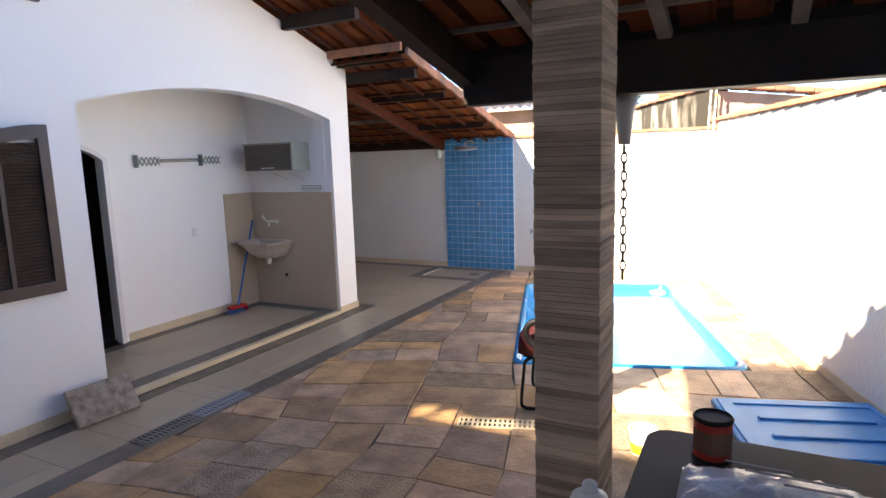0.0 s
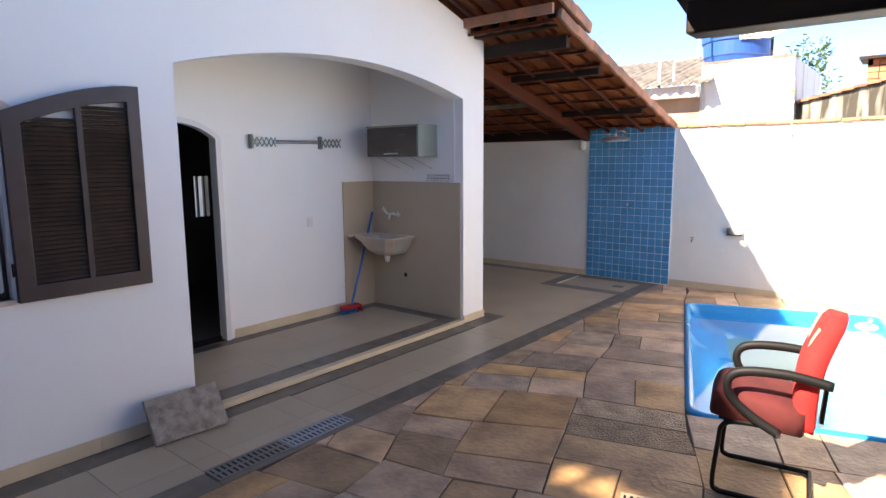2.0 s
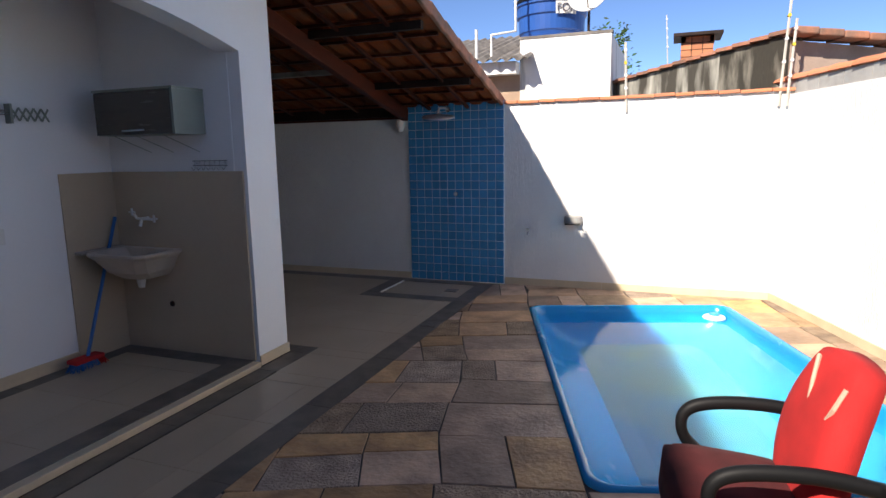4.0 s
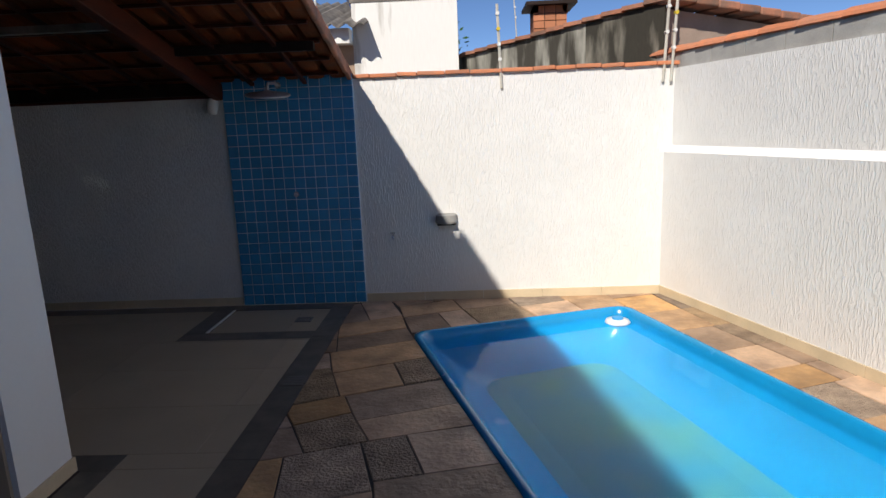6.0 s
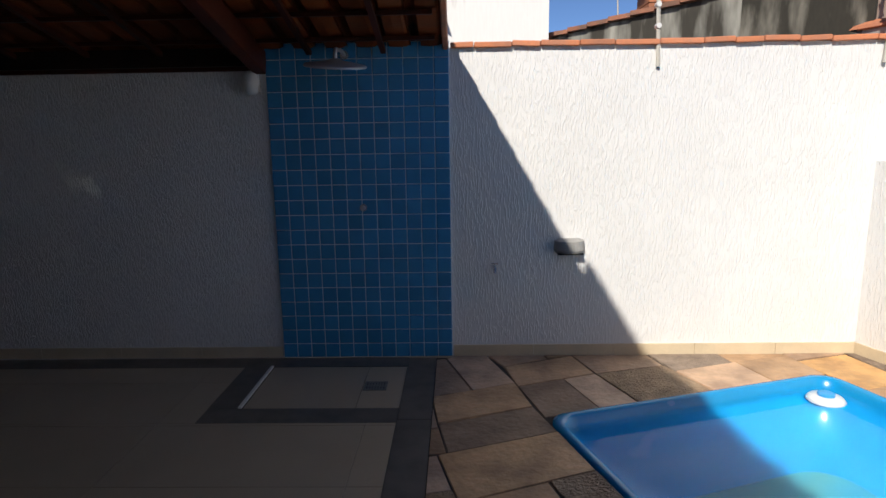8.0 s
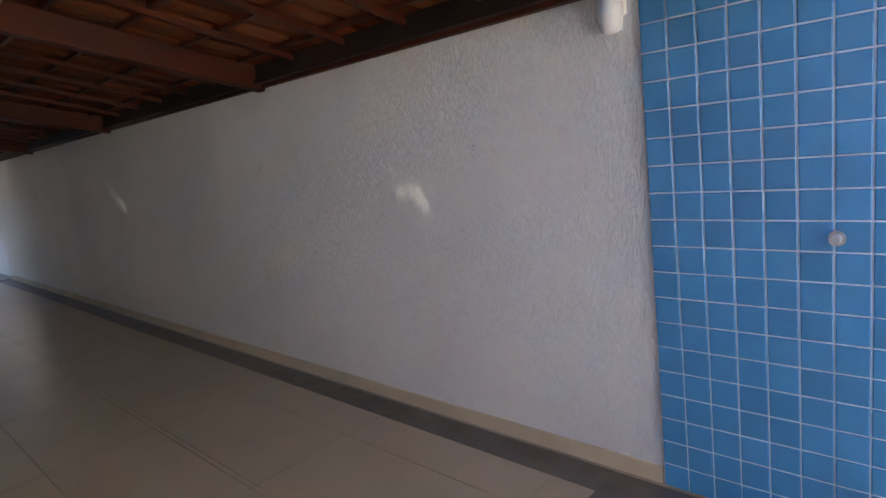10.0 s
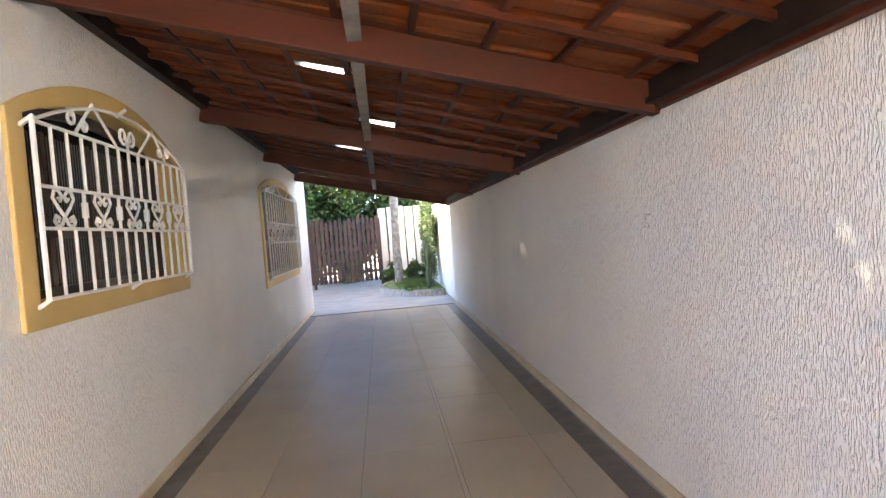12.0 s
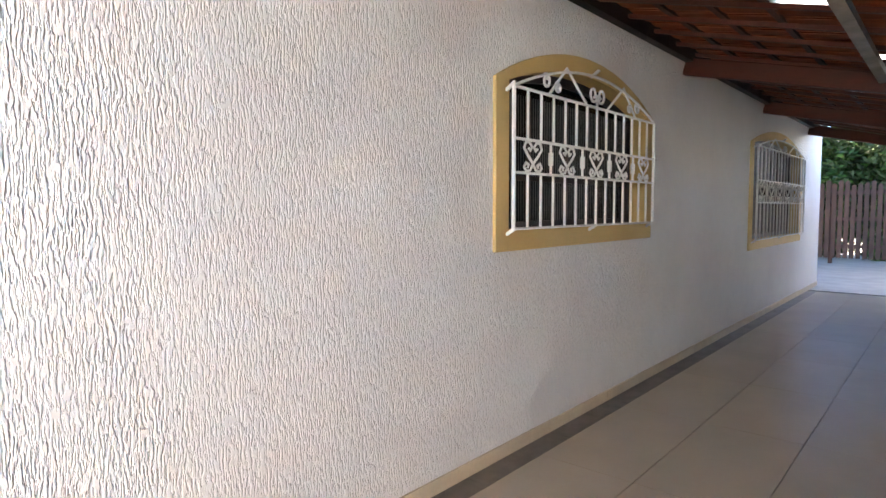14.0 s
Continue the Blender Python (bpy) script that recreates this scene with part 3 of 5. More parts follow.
for y, w, h, d in ((8.70, 0.07, 0.12, 0.10), (7.25, 0.07, 0.05, 0.14)):
    link("purlin", bar((-2.78, y, zr(y) - d), (-15.0, y, zr(y) - d), w, h), M_DARK if y > 8 else M_GREYWOOD, proof)
link("wall_plate", bar((-2.86, 8.715, zr(8.715) - 0.15), (-15.0, 8.715, zr(8.715) - 0.15), 0.05, 0.06), M_BEAM, proof, bevel=0.005)
link("batten", bar((-2.86, 8.66, zr(8.66) - 0.155), (-15.0, 8.66, zr(8.66) - 0.155), 0.035, 0.03), M_DARK, proof)
link("purlin", bar((-1.62, 5.76, zr(5.76) - 0.10), (-15.0, 5.76, zr(5.76) - 0.10), 0.07, 0.12), M_DARK, proof)
link("purlin", bar((-1.64, 6.55, zr(6.55) - 0.09), (-2.76, 6.55, zr(6.55) - 0.09), 0.06, 0.07), M_DARK, proof)
link("purlin", bar((-1.64, 7.85, zr(7.85) - 0.09), (-2.76, 7.85, zr(7.85) - 0.09), 0.06, 0.07), M_DARK, proof)
for k in range(10):
    y0, y1 = 5.42 + 0.345 * k, 5.42 + 0.345 * (k + 1) + 0.02
    link("verge_tile", bar((-1.535, y0, zr(y0) + 0.005), (-1.535, y1, zr(y1) - 0.015), 0.04, 0.10), M_CLAY_OUT, proof, bevel=0.01)

# house roof over the gable
SG = 0.30


def zg(y):
    return 3.07 + SG * (6.05 - y)


hroof = thing("roof_house", (0, 0, 0), "clay tile house roof with a dark timber verge", "roof", kind="structure")
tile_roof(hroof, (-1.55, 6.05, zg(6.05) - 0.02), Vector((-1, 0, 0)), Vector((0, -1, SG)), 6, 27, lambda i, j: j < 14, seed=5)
link("roof_board", bar((-9.0, 6.0, zg(6.0) + 0.02), (-9.0, -4.0, zg(-4.0) + 0.02), 12.4, 0.02), M_CLAY_OUT, hroof)
for y in (5.55, 4.6, 3.2, 1.6):
    link("purlin", bar((-1.62, y, zg(y) - 0.12), (-2.58, y, zg(y) - 0.12), 0.08, 0.14), M_DARK, hroof)
for x in (-1.75, -2.15, -2.5):
    link("rafter", bar((x, 6.0, zg(6.0) - 0.055), (x, -3.9, zg(-3.9) - 0.055), 0.05, 0.04), M_BEAM, hroof)
for k in range(26):
    y0, y1 = 6.07 - 0.345 * k, 6.07 - 0.345 * (k + 1) - 0.02
    link("verge_tile", bar((-1.535, y0, zg(y0) + 0.015), (-1.535, y1, zg(y1) + 0.03), 0.04, 0.11), M_CLAY_OUT, hroof, bevel=0.01)
link("fascia", bar((-1.57, 5.36, zr(5.36) + 0.03), (-2.6, 5.36, zr(5.36) + 0.03), 0.04, 0.09), M_CLAY_OUT, hroof)

# porch roof over the start of the walk
SP = 0.24


def zp(y):
    return 2.44 + SP * (2.42 - y)


porch = thing("roof_porch", (0, 0, 0), "clay tile porch roof on dark beams and grey rafters", "roof", kind="structure")
tile_roof(porch, (0.52 + TW * 15, 2.5, zp(2.5) - 0.0), Vector((-1, 0, 0)), Vector((0, -1, SP)), 15, 15, lambda i, j: j < 10, seed=9)
link("eave_beam", box((0.60, 2.30, 2.17), (4.3, 2.42, 2.41)), M_DARK, porch, bevel=0.008)
link("verge_beam", bar((0.62, 2.40, zp(2.40) - 0.12), (0.62, -2.6, zp(-2.6) - 0.12), 0.09, 0.15), M_DARK, porch)
for y in (1.05, -0.4):
    link("purlin", bar((0.6, y, zp(y) - 0.13), (4.3, y, zp(y) - 0.13), 0.1, 0.16), M_DARK, porch)
for x in (1.06, 1.60, 2.12, 2.65, 3.2):
    link("rafter", bar((x, 2.40, zp(2.40) - 0.045), (x, -2.6, zp(-2.6) - 0.045), 0.06, 0.05), M_GREYWOOD, porch)
for j in range(15):
    y = 2.45 - j * 0.35
    link("batten", bar((0.6, y, zp(y) - 0.012), (3.74, y, zp(y) - 0.012), 0.04, 0.02), M_GREYWOOD, porch)
for k in range(13):
    y0, y1 = 2.52 - 0.35 * k, 2.52 - 0.35 * (k + 1)
    link("verge_tile", tube([(0.54, y0, zp(y0) + 0.02), (0.54, y1, zp(y1) + 0.0)], [0.055, 0.045], n=10), M_DARK, porch)
link("tile_fill", box((0.61, 2.35, 2.412), (3.75, 2.41, 2.51)), M_DARK, porch)
link("gutter", bar((0.64, 2.44, 2.20), (4.3, 2.44, 2.19), 0.03, 0.05), M_GREYWOOD, porch)
# eave of the roof against the house wall, with its gutter
eave = thing("roof_annex", (0, 0, 0), "dark boarded eave with a cream gutter against the house", "roof", kind="structure")
link("soffit", box((XH + 0.01, -4.1, 2.80), (-1.95, 0.93, 2.98)), M_DARK, eave)
struct(link("trim_pillar", box((-2.789, 5.7002, 1.62), (-2.592, 5.705, 3.02)), M_PEACH), "peach painted strip on the house corner", "trim")

# ---- windows and door of the house ----
def scroll(cx, cz, r, turns=1.3, start=0.0, flip=1, n=16):
    """A spiral in the plane of a grille."""
    return [(cx + flip * r * (1 - 0.62 * i / n) * math.cos(start + turns * 2 * math.pi * i / n), cz + r * (1 - 0.62 * i / n) * math.sin(start + turns * 2 * math.pi * i / n)) for i in range(n + 1)]


def grille(parent, to3, a0, a1, b0, b1, top, bars, hearts, feet=True, r=0.008):
    """A wrought-iron guard: upright bars, a belt of hearts and scrolls, an arched crown."""
    def line(pts, rr=r, name="bar"):
        link(name, tube([to3(a, b, 0.0) for a, b in pts], rr, n=6), M_IRON, parent)
    h1, h2 = b0 + (b1 - b0) * 0.40, b0 + (b1 - b0) * 0.64
    for b in (b0, h1, h2, b1):
        line([(a0, b), (a1, b)], name="rail")
    for i in range(bars + 1):
        a = a0 + (a1 - a0) * i / bars
        if i in (0, bars):
            line([(a, b0), (a, b1)], r * 1.4)
        else:
            line([(a, b0), (a, h1)])
            line([(a, h2), (a, b1)])
    w = (a1 - a0) / hearts
    hh = h2 - h1
    for k in range(hearts):
        c = a0 + w * (k + 0.5)
        s = min(w * 0.30, hh * 0.5)
        for f in (-1, 1):
            pts = [(c, h1 + hh * 0.30), (c + f * s * 0.55, h1 + hh * 0.52), (c + f * s, h1 + hh * 0.75), (c + f * s * 0.8, h1 + hh * 0.93), (c + f * s * 0.4, h1 + hh * 0.94), (c + f * s * 0.12, h1 + hh * 0.80), (c + f * s * 0.3, h1 + hh * 0.68), (c + f * s * 0.5, h1 + hh * 0.76)]
            line(pts, r * 0.9, "scroll")
            pts = [(c, h1 + hh * 0.30), (c + f * s * 0.3, h1 + hh * 0.10), (c + f * s * 0.75, h1 + hh * 0.06), (c + f * s, h1 + hh * 0.18), (c + f * s * 0.8, h1 + hh * 0.32), (c + f * s * 0.5, h1 + hh * 0.26), (c + f * s * 0.6, h1 + hh * 0.16)]
            line(pts, r * 0.9, "scroll")
        if k:
            a = a0 + w * k
            line([(a, h1), (a, h1 + hh * 0.35)])
            line([(a, h1 + hh * 0.3), (a, h1 + hh * 0.5), (a, h1 + hh * 0.7)], r * 1.9, "twist")
            line([(a, h1 + hh * 0.65), (a, h2)])
    if top > b1 + 0.05:
        mid, half, rise = (a0 + a1) / 2, (a1 - a0) / 2, top - b1
        line([(mid + half * (1 - i / 10), b1 + rise * (1 - (1 - i / 10) ** 2)) for i in range(21)], r, "crown")
        q = rise * 0.28
        for f in (-1, 1):
            line([(mid, b1)] + scroll(mid + f * q * 1.0, b1 + rise * 0.42, q, 1.2, math.pi if f > 0 else math.pi, f), r, "scroll")
            line([(mid + f * half * 0.42, b1 + rise * 0.95), (mid + f * half * 0.16, b1 + 0.01)], r, "strut")
            line([(mid + f * half * 0.42, b1 + rise * 0.92), (mid + f * half * 0.62, b1 + 0.01)], r, "strut")
            line(scroll(mid + f * half * 0.66, b1 + rise * 0.38, q * 0.8, 1.3, 0.6, f), r, "scroll")
            line(scroll(mid + f * half * 0.52, b1 + rise * 0.30, q * 0.6, 1.3, 2.2, -f), r, "scroll")


def arch_band(loop_in, loop_out, to3, depth):
    return slab(loop_out, [loop_in], to3, depth)


# barred window on the gable wall
win = thing("window_1", (XH, 0.52, 1.03), "arched window with white iron bars and stained glass fanlight", "window", kind="structure")
win.matrix_basis = Matrix()
win.location = (0, 0, 0)
f3 = lambda a, b, d: (XH - 0.06 - d, a, b)
link("window_frame", arch_band(arch_loop(-0.14, 1.185, 1.08, 2.0, 2.165), arch_loop(-0.188, 1.231, 1.032, 2.018, 2.208), f3, 0.06), M_SHUT, win)
link("transom", box((XH - 0.12, -0.14, 1.955), (XH - 0.06, 1.185, 2.0)), M_SHUT, win)
for y in (0.06, 0.52, 0.98):
    link("mullion", box((XH - 0.12, y - 0.02, 1.08), (XH - 0.07, y + 0.02, 1.955)), M_LOUVRE, win)
link("pane", box((XH - 0.10, -0.14, 1.08), (XH - 0.095, 1.185, 1.955)), M_DKGLASS, win)
for k, (a0, a1) in enumerate(((-0.13, 0.30), (0.30, 0.72), (0.72, 1.18))):
    p = [(a0, 2.0), (a1, 2.0)] + [(a1 + (a0 - a1) * i / 6, 2.0 + max(0.0, 0.16 * (1 - ((a1 + (a0 - a1) * i / 6 - 0.52) / 0.68) ** 2))) for i in range(7)]
    link("fanlight_pane", slab([q for n, q in enumerate(p) if n == 0 or (Vector(q) - Vector(p[n - 1])).length > 1e-4 and (Vector(q) - Vector(p[0])).length > 1e-4], [], lambda a, b, d: (XH - 0.095 - d, a, b), 0.006), M_GREEN if k != 2 else M_BLUEG, win)
for f in (-0.36, 0.0, 0.36):
    link("fan_bar", bar((XH - 0.085, 0.52 + f * 0.3, 1.99), (XH - 0.085, 0.52 + f * 1.1, 2.15 - abs(f) * 0.18), 0.015, 0.02, up=(1, 0, 0)), M_LOUVRE, win)
grille(win, lambda a, b, d: (XH - 0.02 + d, a, b), -0.15, 1.19, 1.075, 1.945, 1.9, 11, 5, r=0.0065)
link("window_sill", box((XH - 0.19, -0.2, 1.0), (XH + 0.02, 1.24, 1.03)), M_PEACH, win, bevel=0.004)
# painted arch over it
hood_in = arch_loop(-0.19, 1.233, 1.03, 2.02, 2.21, 20)[2:]
hood_out = arch_loop(-0.33, 1.373, 1.03, 2.02, 2.345, 20)[2:]
bm = bmesh.new()
vi = [[bm.verts.new((XH + d, y, z)) for y, z in lp] for d in (0.0005, 0.012) for lp in (hood_in, hood_out)]
for k in range(20):
    bm.faces.new((vi[2][k], vi[2][k + 1], vi[3][k + 1], vi[3][k]))
    bm.faces.new((vi[1][k], vi[1][k + 1], vi[3][k + 1], vi[3][k]))
    bm.faces.new((vi[0][k], vi[0][k + 1], vi[2][k + 1], vi[2][k]))
link("window_hood", bm, M_PEACH, win, "peach painted arch band")

# open louvred shutter folded back on the wall
sh = thing("window_shutter", (XH + 0.012, 1.245, 1.01), "dark brown louvred shutter folded open against the wall", "shutter")
W, H0, H1 = 0.725, 1.03, 1.215


def top_at(y):
    return H0 + (H1 - H0) * math.sin(min(1, max(0, y / W)) * math.pi / 2)


outl = [(0, 0), (W, 0)] + [(W * (1 - i / 10), top_at(W * (1 - i / 10))) for i in range(11)]
inn = [(0.09, 0.09), (W - 0.075, 0.09)] + [(W - 0.075 - (W - 0.165) * i / 10, top_at(W - 0.075 - (W - 0.165) * i / 10) - 0.095) for i in range(11)]
part("frame", slab(outl, [inn], lambda a, b, d: (0.045 - d, a, b), 0.04), M_SHUT, sh, bevel=0.004)
part("stile", box((0.008, 0.365, 0.09), (0.042, 0.395, top_at(0.38) - 0.09)), M_SHUT, sh)
part("backing", box((0.004, 0.085, 0.085), (0.008, W - 0.07, 0.95)), M_LOUVRE, sh)
for k in range(40):
    z = 0.105 + k * 0.0262
    for y0, y1 in ((0.09, 0.366), (0.394, W - 0.075)):
        if z < top_at((y0 + y1) / 2) - 0.10:
            part("slat", bar((0.022, y0, z), (0.022, y1, z), 0.026, 0.006, up=(0.75, 0, 0.66)), M_LOUVRE, sh)
for z in (0.15, 0.9):
    part("hinge", tube([(0.03, -0.008, z), (0.03, -0.008, z + 0.07)], 0.009), M_DARK, sh)

# small louvred vent high on the gable
ve = thing("gable_vent", (XH + 0.002, 1.36, 3.08), "dark brown louvred vent high on the wall", "vent")
part("frame", slab([(0, 0), (0.68, 0), (0.68, 0.5), (0, 0.5)], [[(0.05, 0.05), (0.63, 0.05), (0.63, 0.45), (0.05, 0.45)]], lambda a, b, d: (0.04 - d, a, b), 0.038), M_SHUT, ve)
for k in range(8):
    part("slat", bar((0.02, 0.05, 0.08 + k * 0.05), (0.02, 0.63, 0.08 + k * 0.05), 0.05, 0.008, up=(0.7, 0, 0.7)), M_LOUVRE, ve)

# arched door frame in the alcove, door leaf swung inwards
dr = thing("door_1", (0, 0, 0), "arched white metal doorway standing open to a dark room", "door", kind="structure")
d3 = lambda a, b, d: (-3.93 - d, a, b)
dl_out, dl_in = arch_loop(2.45, 3.335, 0.045, 2.0, 2.17), arch_loop(2.50, 3.285, 0.045, 1.985, 2.12)
bm = bmesh.new()
vv = [[bm.verts.new((x, y, z)) for y, z in lp[1:] + lp[:1]] for x in (-3.925, -4.02) for lp in (dl_out, dl_in)]
for k in range(len(vv[0]) - 1):
    bm.faces.new((vv[0][k], vv[0][k + 1], vv[1][k + 1], vv[1][k]))
    bm.faces.new((vv[1][k], vv[1][k + 1], vv[3][k + 1], vv[3][k]))
    bm.faces.new((vv[0][k + 1], vv[0][k], vv[2][k], vv[2][k + 1]))
link("door_frame", bm, M_ALU, dr)
link("door_sill", box((-4.13, 2.452, 0.0405), (-3.945, 3.333, 0.05)), M_DARK, dr)
leaf = link("door_leaf", slab([(-3.92, 0.06), (-3.12, 0.06), (-3.12, 1.98), (-3.52, 2.10), (-3.92, 1.98)], [[(-3.84, 0.5), (-3.20, 0.5), (-3.20, 1.92), (-3.52, 2.01), (-3.84, 1.92)]], lambda a, b, d: (a, 2.40 - d, b), 0.035), M_ALU, dr, "white metal door leaf folded back", bevel=0.003)
link("pane", box((-3.85, 2.378, 0.49), (-3.19, 2.384, 2.0)), M_DKGLASS, leaf)
link("door_handle", box((-3.19, 2.402, 0.98), (-3.15, 2.43, 1.12)), M_STEEL, leaf)
# small window at the far end of the dim room
rw = thing("window_4", (0, 0, 0), "small dark framed window glimpsed through the dim room", "window", kind="structure")
link("window_frame", slab([(4.70, 0.95), (4.96, 0.95), (4.96, 1.60), (4.70, 1.60)], [[(4.72, 0.98), (4.94, 0.98), (4.94, 1.57), (4.72, 1.57)]], lambda a, b, d: (-6.995 - d, a, b), 0.06), M_SHUT, rw)
for y in (4.78, 4.88):
    link("mullion", box((-7.05, y - 0.012, 0.98), (-7.01, y + 0.012, 1.57)), M_SHUT, rw)
# passage windows
def passage_window(name, a0, a1, b0, spring, top, bars, hearts, label):
    w = thing(name, (0, 0, 0), label, "window", kind="structure")
    t3 = lambda a, b, d: (a, YC + 0.022 - d, b)
    link("surround", slab(arch_loop(a0, a1, b0, spring, top), [arch_loop(a0 + 0.135, a1 - 0.135, b0 + 0.125, spring - 0.005, top - 0.125)], t3, 0.20), M_YELLOW, w, "ochre painted raised surround", bevel=0.006)
    g3 = lambda a, b, d: (a, YC - 0.12 - d, b)
    ia0, ia1, ib0, ib1 = a0 + 0.135, a1 - 0.135, b0 + 0.12, spring - 0.01
    link("window_frame", slab(arch_loop(ia0 - 0.01, ia1 + 0.01, ib0 - 0.01, spring, top - 0.12), [arch_loop(ia0 + 0.05, ia1 - 0.05, ib0 + 0.05, spring - 0.02, top - 0.18)], g3, 0.05), M_SHUT, w)
    mid = (ia0 + ia1) / 2
    for a in (mid, (ia0 + mid) / 2, (ia1 + mid) / 2):
        link("mullion", box((a - 0.02, YC - 0.20, ib0 + 0.04), (a + 0.02, YC - 0.165, spring)), M_LOUVRE, w)
    link("transom", box((ia0, YC - 0.20, (ib0 + ib1) / 2 - 0.12), (ia1, YC - 0.165, (ib0 + ib1) / 2 - 0.09)), M_LOUVRE, w)
    link("pane", box((ia0, YC - 0.19, ib0), (ia1, YC - 0.185, top - 0.12)), M_DKGLASS, w)
    n = int((ia1 - ia0) / 0.03)
    for k in range(n):
        x = ia0 + (ia1 - ia0) * (k + 0.5) / n
        link("curtain_fold", bar((x, YC - 0.183, ib0 + 0.03), (x + 0.01, YC - 0.183, ib1), 0.006, 0.006, up=(0, 1, 0)), M_CURT, w)
    grille(w, lambda a, b, d: (a, YC + 0.075 + d, b), a0 + 0.11, a1 - 0.10, b0 + 0.135, spring - 0.05, top - 0.13, bars, hearts, r=0.0095)
    for a, b in ((a1 - 0.11, b0 + 0.12), (mid, b0 + 0.12), (a0 + 0.11, b0 + 0.12), (a1 - 0.10, spring - 0.05), (mid, top - 0.10)):
        link("bracket", bar((a, YC + 0.02, b - 0.02), (a, YC + 0.085, b + 0.02), 0.018, 0.018), M_IRON, w)
    return w


M_CURT = mat("grey_window_pleats", (0.10, 0.10, 0.10), 0.4, bump=0)
passage_window("window_2", -7.635, -5.347, 1.245, 2.25, 2.54, 14, 5, "arched window with ochre surround and white scrolled iron guard")
passage_window("window_3", -14.12, -10.86, 0.95, 2.34, 2.58, 16, 6, "far arched window with ochre surround and iron guard")

# ---- laundry alcove ----
cab = thing("wall_cabinet", (-3.71, 5.015, 1.815), "taupe wall cabinet with a lift-up front", "cabinet")
part("body", box((0, 0.02, 0), (0.77, 0.305, 0.32)), M_CAB, cab, "grey green carcass", bevel=0.003)
door = part("door", box((0.004, 0.0, 0.004), (0.745, 0.018, 0.316)), M_CAB_DOOR, cab, bevel=0.002)
part("handle", bar((0.28, -0.012, 0.03), (0.50, -0.012, 0.035), 0.012, 0.012), M_STEEL, door)
part("top_board", box((-0.01, -0.005, 0.32), (0.775, 0.305, 0.336)), M_CAB, cab)
part("end_panel", box((0.748, -0.002, 0.0), (0.772, 0.305, 0.318)), M_CAB, cab)
for x in (0.12, 0.34, 0.6):
    part("bracket", bar((x, 0.05, -0.002), (x + 0.12, 0.28, -0.13), 0.004, 0.004), M_CAB, cab)

snk = thing("laundry_sink", (-3.86, 5.312, 0.70), "beige moulded laundry sink on the tiled wall", "sink")
bm = bmesh.new()
rings = []
for z, ix0, ix1, iy0 in ((0.0, 0.16, 0.44, -0.25), (0.06, 0.10, 0.50, -0.33), (0.17, 0.04, 0.56, -0.40), (0.20, 0.0, 0.60, -0.43), (0.22, 0.0, 0.60, -0.43), (0.22, 0.04, 0.56, -0.39), (0.09, 0.12, 0.46, -0.30), (0.06, 0.16, 0.42, -0.24)):
    back = -0.002 if z < 0.23 and ix0 in (0.0, 0.04, 0.10, 0.16) and len(rings) < 5 else -0.05
    rings.append([bm.verts.new((x, y, z)) for x, y in ((ix0, back), (ix0, iy0 + 0.06), (ix0 + 0.06, iy0), (ix1 - 0.06, iy0), (ix1, iy0 + 0.06), (ix1, back))])
for a, b in zip(rings, rings[1:]):
    for k in range(6):
        bm.faces.new((a[k], a[(k + 1) % 6], b[(k + 1) % 6], b[k]))
bm.faces.new(rings[0][::-1])
bm.faces.new(rings[-1])
part("basin", bm, M_SINK, snk, bevel=0.01)
part("washboard", box((-0.09, -0.42, 0.20), (0.0, -0.01, 0.225)), M_SINK, snk, bevel=0.006)
part("waste", tube([(0.30, -0.16, 0.0), (0.30, -0.16, -0.035), (0.30, -0.16, -0.085)], [0.034, 0.034, 0.024]), M_PVC, snk)
tap = thing("wall_tap", (-3.59, 5.312, 1.16), "white and chrome wall tap above the sink", "tap")
part("body", tube([(0, 0, 0), (0, -0.07, 0), (0, -0.09, -0.06)], 0.013), M_PVC, tap)
part("spout", tube([(-0.12, -0.03, 0.03), (-0.06, -0.06, 0.0), (0.0, -0.07, 0), (0.10, -0.06, -0.005)], 0.011), M_PVC, tap)
for x, z in ((-0.12, 0.05), (0.11, 0.0)):
    part("handle", bar((x - 0.03, -0.05, z), (x + 0.03, -0.05, z), 0.014, 0.012), M_PVC, tap)
    part("handle", bar((x, -0.05, z - 0.03), (x, -0.05, z + 0.03), 0.014, 0.012), M_PVC, tap)
hk = thing("hook_rack", (-3.07, 5.318, 1.58), "small chrome wire hook rack on the wall", "hook rack")
for z in (0.0, 0.035):
    part("rail", tube([(0, -0.02, z), (0.33, -0.02, z)], 0.004, n=6), M_STEEL, hk)
for k in range(7):
    x = 0.02 + 0.048 * k
    part("hook", tube([(x, -0.02, 0.035), (x, -0.02, -0.02), (x, -0.04, -0.035), (x, -0.055, -0.015)], 0.003, n=6), M_STEEL, hk)
for x in (0.03, 0.30):
    part("stay", tube([(x, 0.004, 0.018), (x, -0.02, 0.018)], 0.004, n=6), M_STEEL, hk)
wo = thing("wall_outlet", (-3.42, 5.312, 0.45), "small dark drain outlet in the tiled wall", "outlet")
part("cap", lathe([(0.025, 0.0), (0.022, 0.006), (0.0, 0.007)], 12), M_DARK, wo)
wo.matrix_basis = pose(-3.42, 5.312, 0.45, 90, 0, 0)
sw = thing("light_switch", (-3.95, 4.36, 1.12), "white plastic wall switch", "switch")
part("plate", box((0, -0.035, -0.055), (0.008, 0.035, 0.055)), M_PVC, sw, bevel=0.003)
part("rocker", box((0.008, -0.012, -0.022), (0.012, 0.012, 0.022)), M_PVC, sw)

